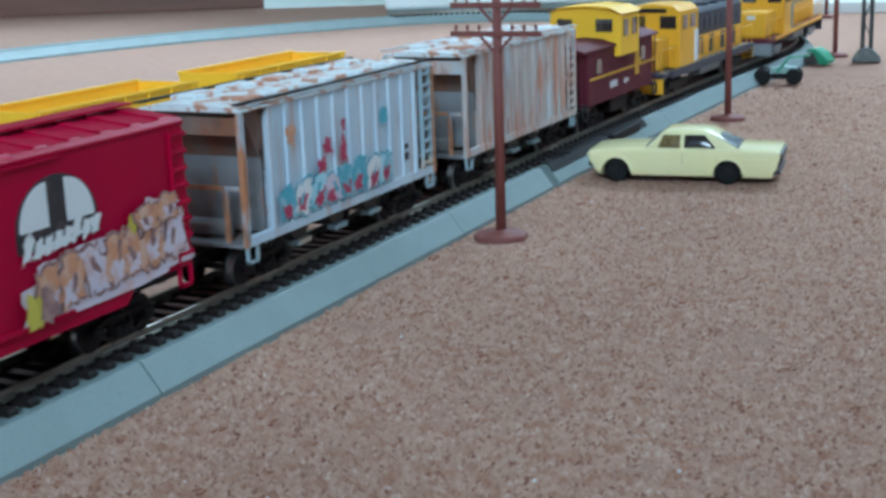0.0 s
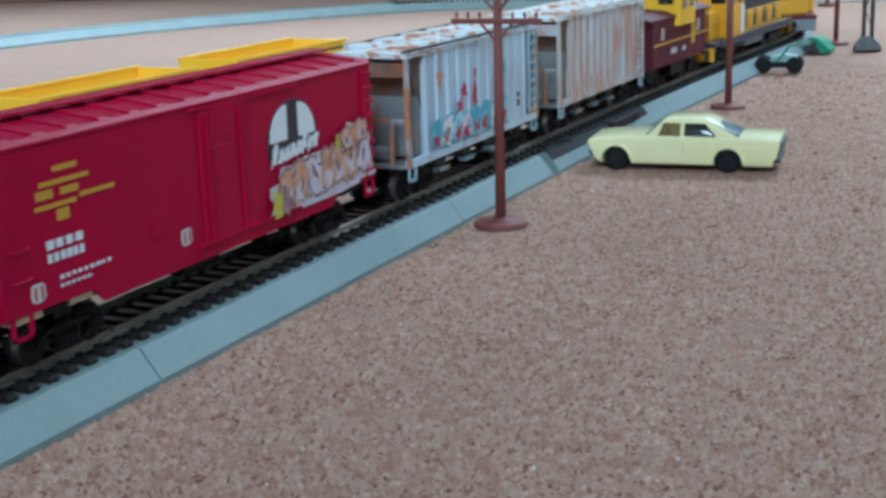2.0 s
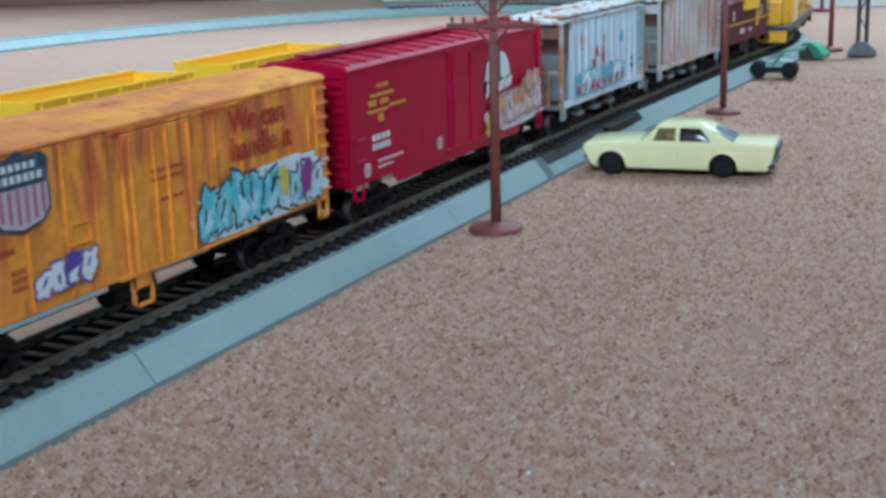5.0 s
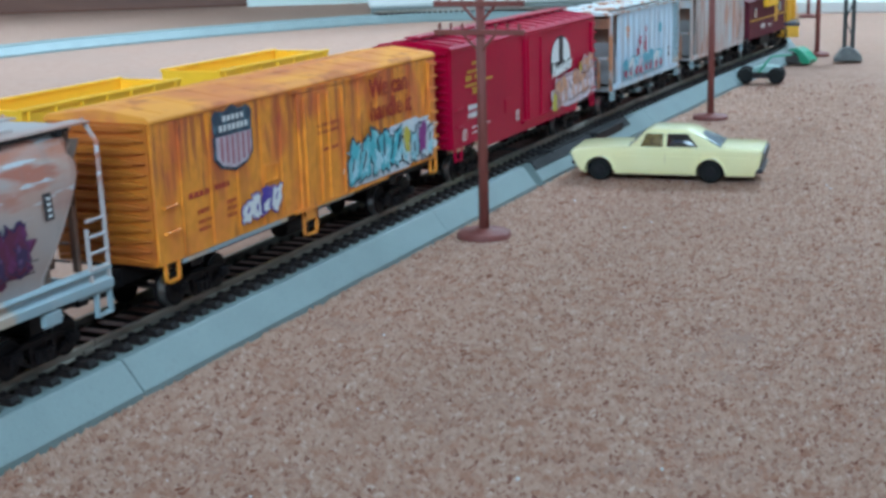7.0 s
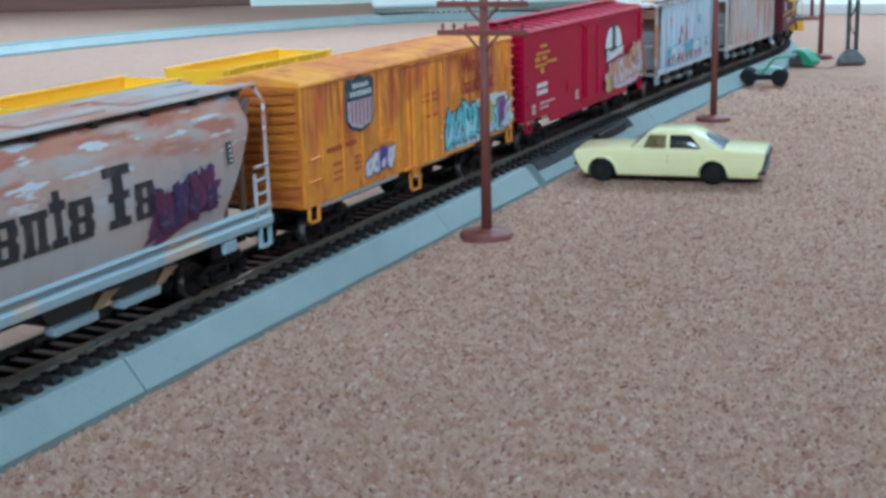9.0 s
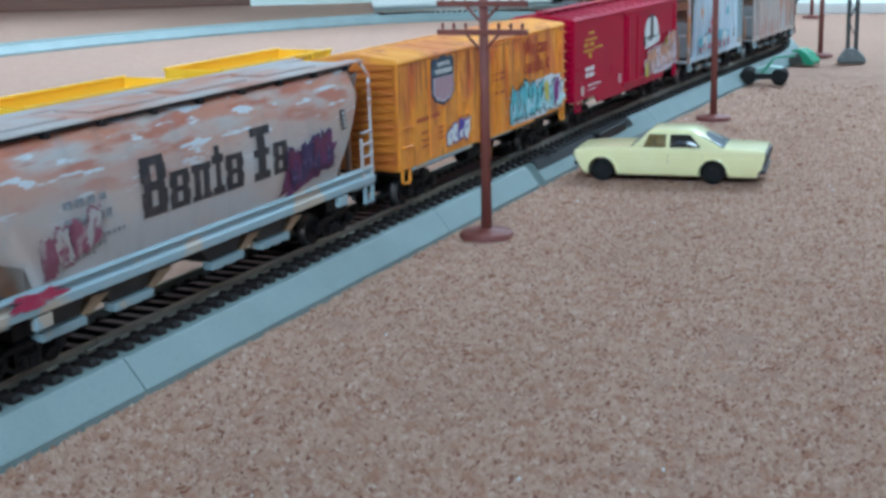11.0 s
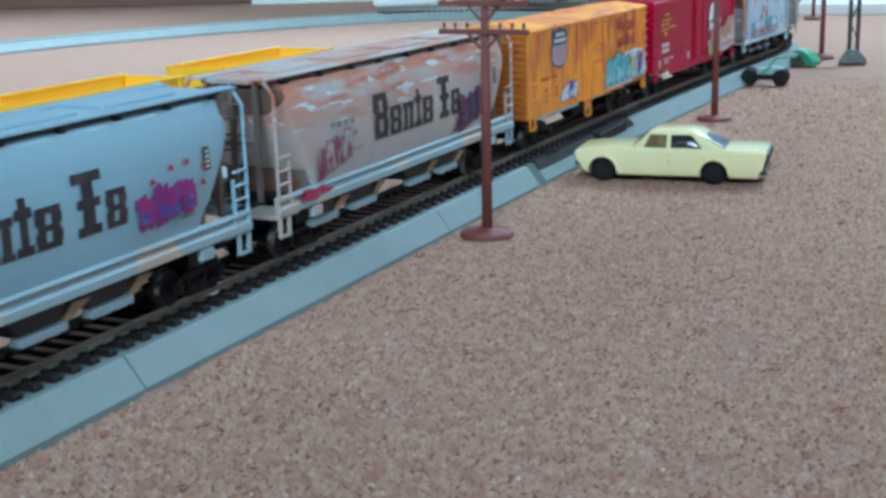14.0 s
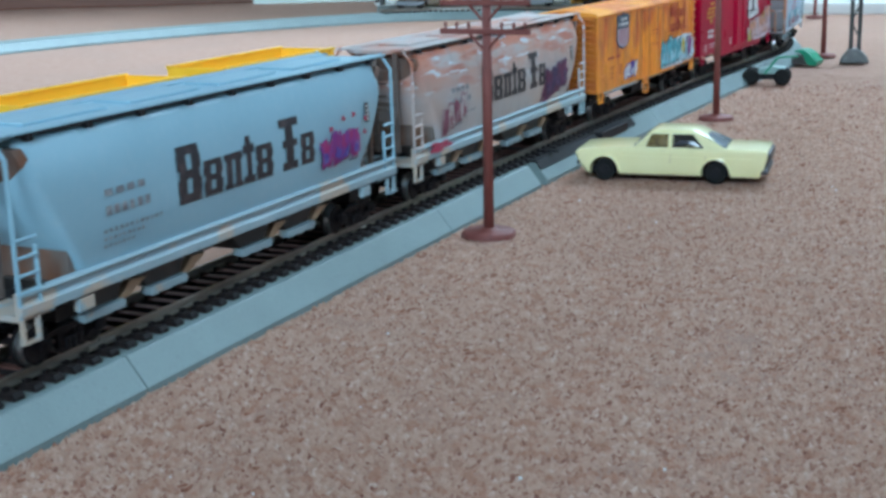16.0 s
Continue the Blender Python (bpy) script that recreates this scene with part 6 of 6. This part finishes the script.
    for x in (-0.0250, 0.0250):
        for s in (-1, 1):
            bm = bmesh.new()
            rod(bm, (x, s * 0.0096, 0.0046), (x, s * 0.0132, 0.0046), 0.0050, seg=24)
            es = [ed for ed in bm.edges if len(ed.link_faces) == 2 and ed.calc_face_angle(0) > 1]
            bmesh.ops.bevel(bm, geom=es, offset=0.0006, segments=2, profile=0.5, affect="EDGES")
            w = part("wheel", bm, M["tyre"], e)
            bm = bmesh.new()
            rod(bm, (x, s * 0.0130, 0.0046), (x, s * 0.0135, 0.0046), 0.0024, seg=16)
            part("hub", bm, M["black"], w)


toy_car()


# ---- small toys beyond the car ----
def toy_truck():
    e = thing("toy_truck", "small black toy truck chassis with a pale teal bed", "toy truck")
    e.matrix_world = pose(0.0432, 0.9440, 0, 0, 0, 8) @ Matrix.Scale(0.88, 4)
    boxes("chassis", M["black"], e, (-0.0165, 0.0165, -0.0060, 0.0060, 0.0040, 0.0085), bevel=0.0008)
    bm = bmesh.new()
    prism(bm, [(-0.0070, 0.0085), (0.0130, 0.0085), (0.0148, 0.0132), (0.0030, 0.0146), (-0.0050, 0.0125)], -0.0060, 0.0060, "y", 0.0006)
    part("bed", bm, M["teal"], e, "pale teal plastic bed")
    bm = bmesh.new()
    rod(bm, (-0.001, -0.0066, 0.0090), (0.0085, -0.0066, 0.0215), 0.0009, seg=8)
    rod(bm, (0.0085, -0.0066, 0.0215), (0.0240, -0.0040, 0.0225), 0.0008, seg=8)
    part("jib", bm, M["green"], e, "thin green jib")
    for x in (-0.0118, 0.0125):
        for s in (-1, 1):
            bm = bmesh.new()
            rod(bm, (x, s * 0.0050, 0.0064), (x, s * 0.0100, 0.0064), 0.0066, seg=20)
            es = [ed for ed in bm.edges if len(ed.link_faces) == 2 and ed.calc_face_angle(0) > 1]
            bmesh.ops.bevel(bm, geom=es, offset=0.0014, segments=2, profile=0.5, affect="EDGES")
            part("wheel", bm, M["tyre"], e)


toy_truck()


def green_bin():
    e = thing("toy_shovel", "bright green plastic toy shovel tipped over on the carpet", "toy")
    e.matrix_world = pose(0.0470, 1.0750, 0, 0, 0, -8)
    bm = bmesh.new()
    prism(bm, [(0.0105, 0.0), (0.0120, 0.0030), (0.0060, 0.0095), (0.0010, 0.0125), (-0.0050, 0.0120), (-0.0075, 0.0098), (-0.0030, 0.0100), (0.0000, 0.0080), (0.0030, 0.0020), (0.0045, 0.0)], -0.0085, 0.0085, "y", 0.0008)
    part("scoop", bm, M["green"], e)
    # solid dark block put in for the shaded hollow
    boxes("scoop_shade_block", M["dark_brown"], e, (-0.0090, 0.0030, -0.0075, 0.0075, 0.0, 0.0075), bevel=0.0015, label="dark block standing for the shade inside the scoop")


green_bin()


def mast():
    e = thing("lattice_mast", "dark green-black lattice signal mast on a flared grey base", "mast")
    e.matrix_world = pose(0.0800, 1.0980, 0, 0, 0, 10)
    bm = bmesh.new()
    prism(bm, [(-0.0100, 0.0), (-0.0090, 0.0030), (-0.0050, 0.0085), (-0.0030, 0.0110), (0.0030, 0.0110), (0.0060, 0.0090), (0.0110, 0.0040), (0.0120, 0.0)], -0.0080, 0.0080, "y", 0.0008)
    part("base", bm, M["mast_base"], e, "flared grey base")
    for x in (-0.0022, 0.0040):
        for y in (-0.0022, 0.0022):
            boxes("upright", M["mast"], e, (x - 0.0015, x + 0.0015, y - 0.0012, y + 0.0012, 0.0090, 0.1500))
    for k in range(9):
        z = 0.018 + k * 0.0145
        bm = bmesh.new()
        s = 1 if k % 2 else -1
        rod(bm, (0.0009 - s * 0.0031, -0.0024, z), (0.0009 + s * 0.0031, -0.0024, z + 0.0140), 0.0005, seg=6)
        rod(bm, (0.0009 - s * 0.0031, 0.0024, z), (0.0009 + s * 0.0031, 0.0024, z + 0.0140), 0.0005, seg=6)
        part("lattice_bar", bm, M["mast"], e)
    boxes("lamp_head", M["mast"], e, (-0.0060, 0.0075, -0.0040, 0.0040, 0.1500, 0.1680), bevel=0.0010)


mast()


# ---- what moves ----
# seconds, way of the train along the loop
RUN = [(0, -0.161), (0.5, -0.1344), (1, -0.1064), (1.5, -0.0843), (2, -0.0556), (2.5, -0.0289), (3, 0.0), (3.5, 0.025), (4, 0.054), (6.5, 0.1804), (7, 0.2019), (7.5, 0.2207), (8, 0.2407), (8.5, 0.2575), (9, 0.2775), (11.5, 0.3624), (12, 0.3821), (12.5, 0.4039), (13, 0.4284), (13.5, 0.4497), (14, 0.4745), (14.5, 0.4968), (15, 0.5211), (15.5, 0.5427), (16, 0.5686)]


def motions():
    for ob, where in TRAIN:
        rows = []
        for t, s in RUN:
            x, y, a = on_path(where + s)
            rows.append((t, pose(x, y, RAIL, 0, 0, math.degrees(a))))
        walk(ob, rows)
    # axles turn with the way, 70 degrees from row to row at most
    step = radians(70) * WHEEL_R
    turns = []
    for (t0, s0), (t1, s1) in zip(RUN, RUN[1:]):
        n = math.ceil((s1 - s0) / step)
        turns += [(t0 + (t1 - t0) * k / n, s0 + (s1 - s0) * k / n) for k in range(n)]
    turns.append(RUN[-1])
    for w, y in WHEELSETS:
        walk(w, [(t, pose(0, y, 0.0052, -math.degrees((s - RUN[0][1]) / WHEEL_R))) for t, s in turns])


motions()
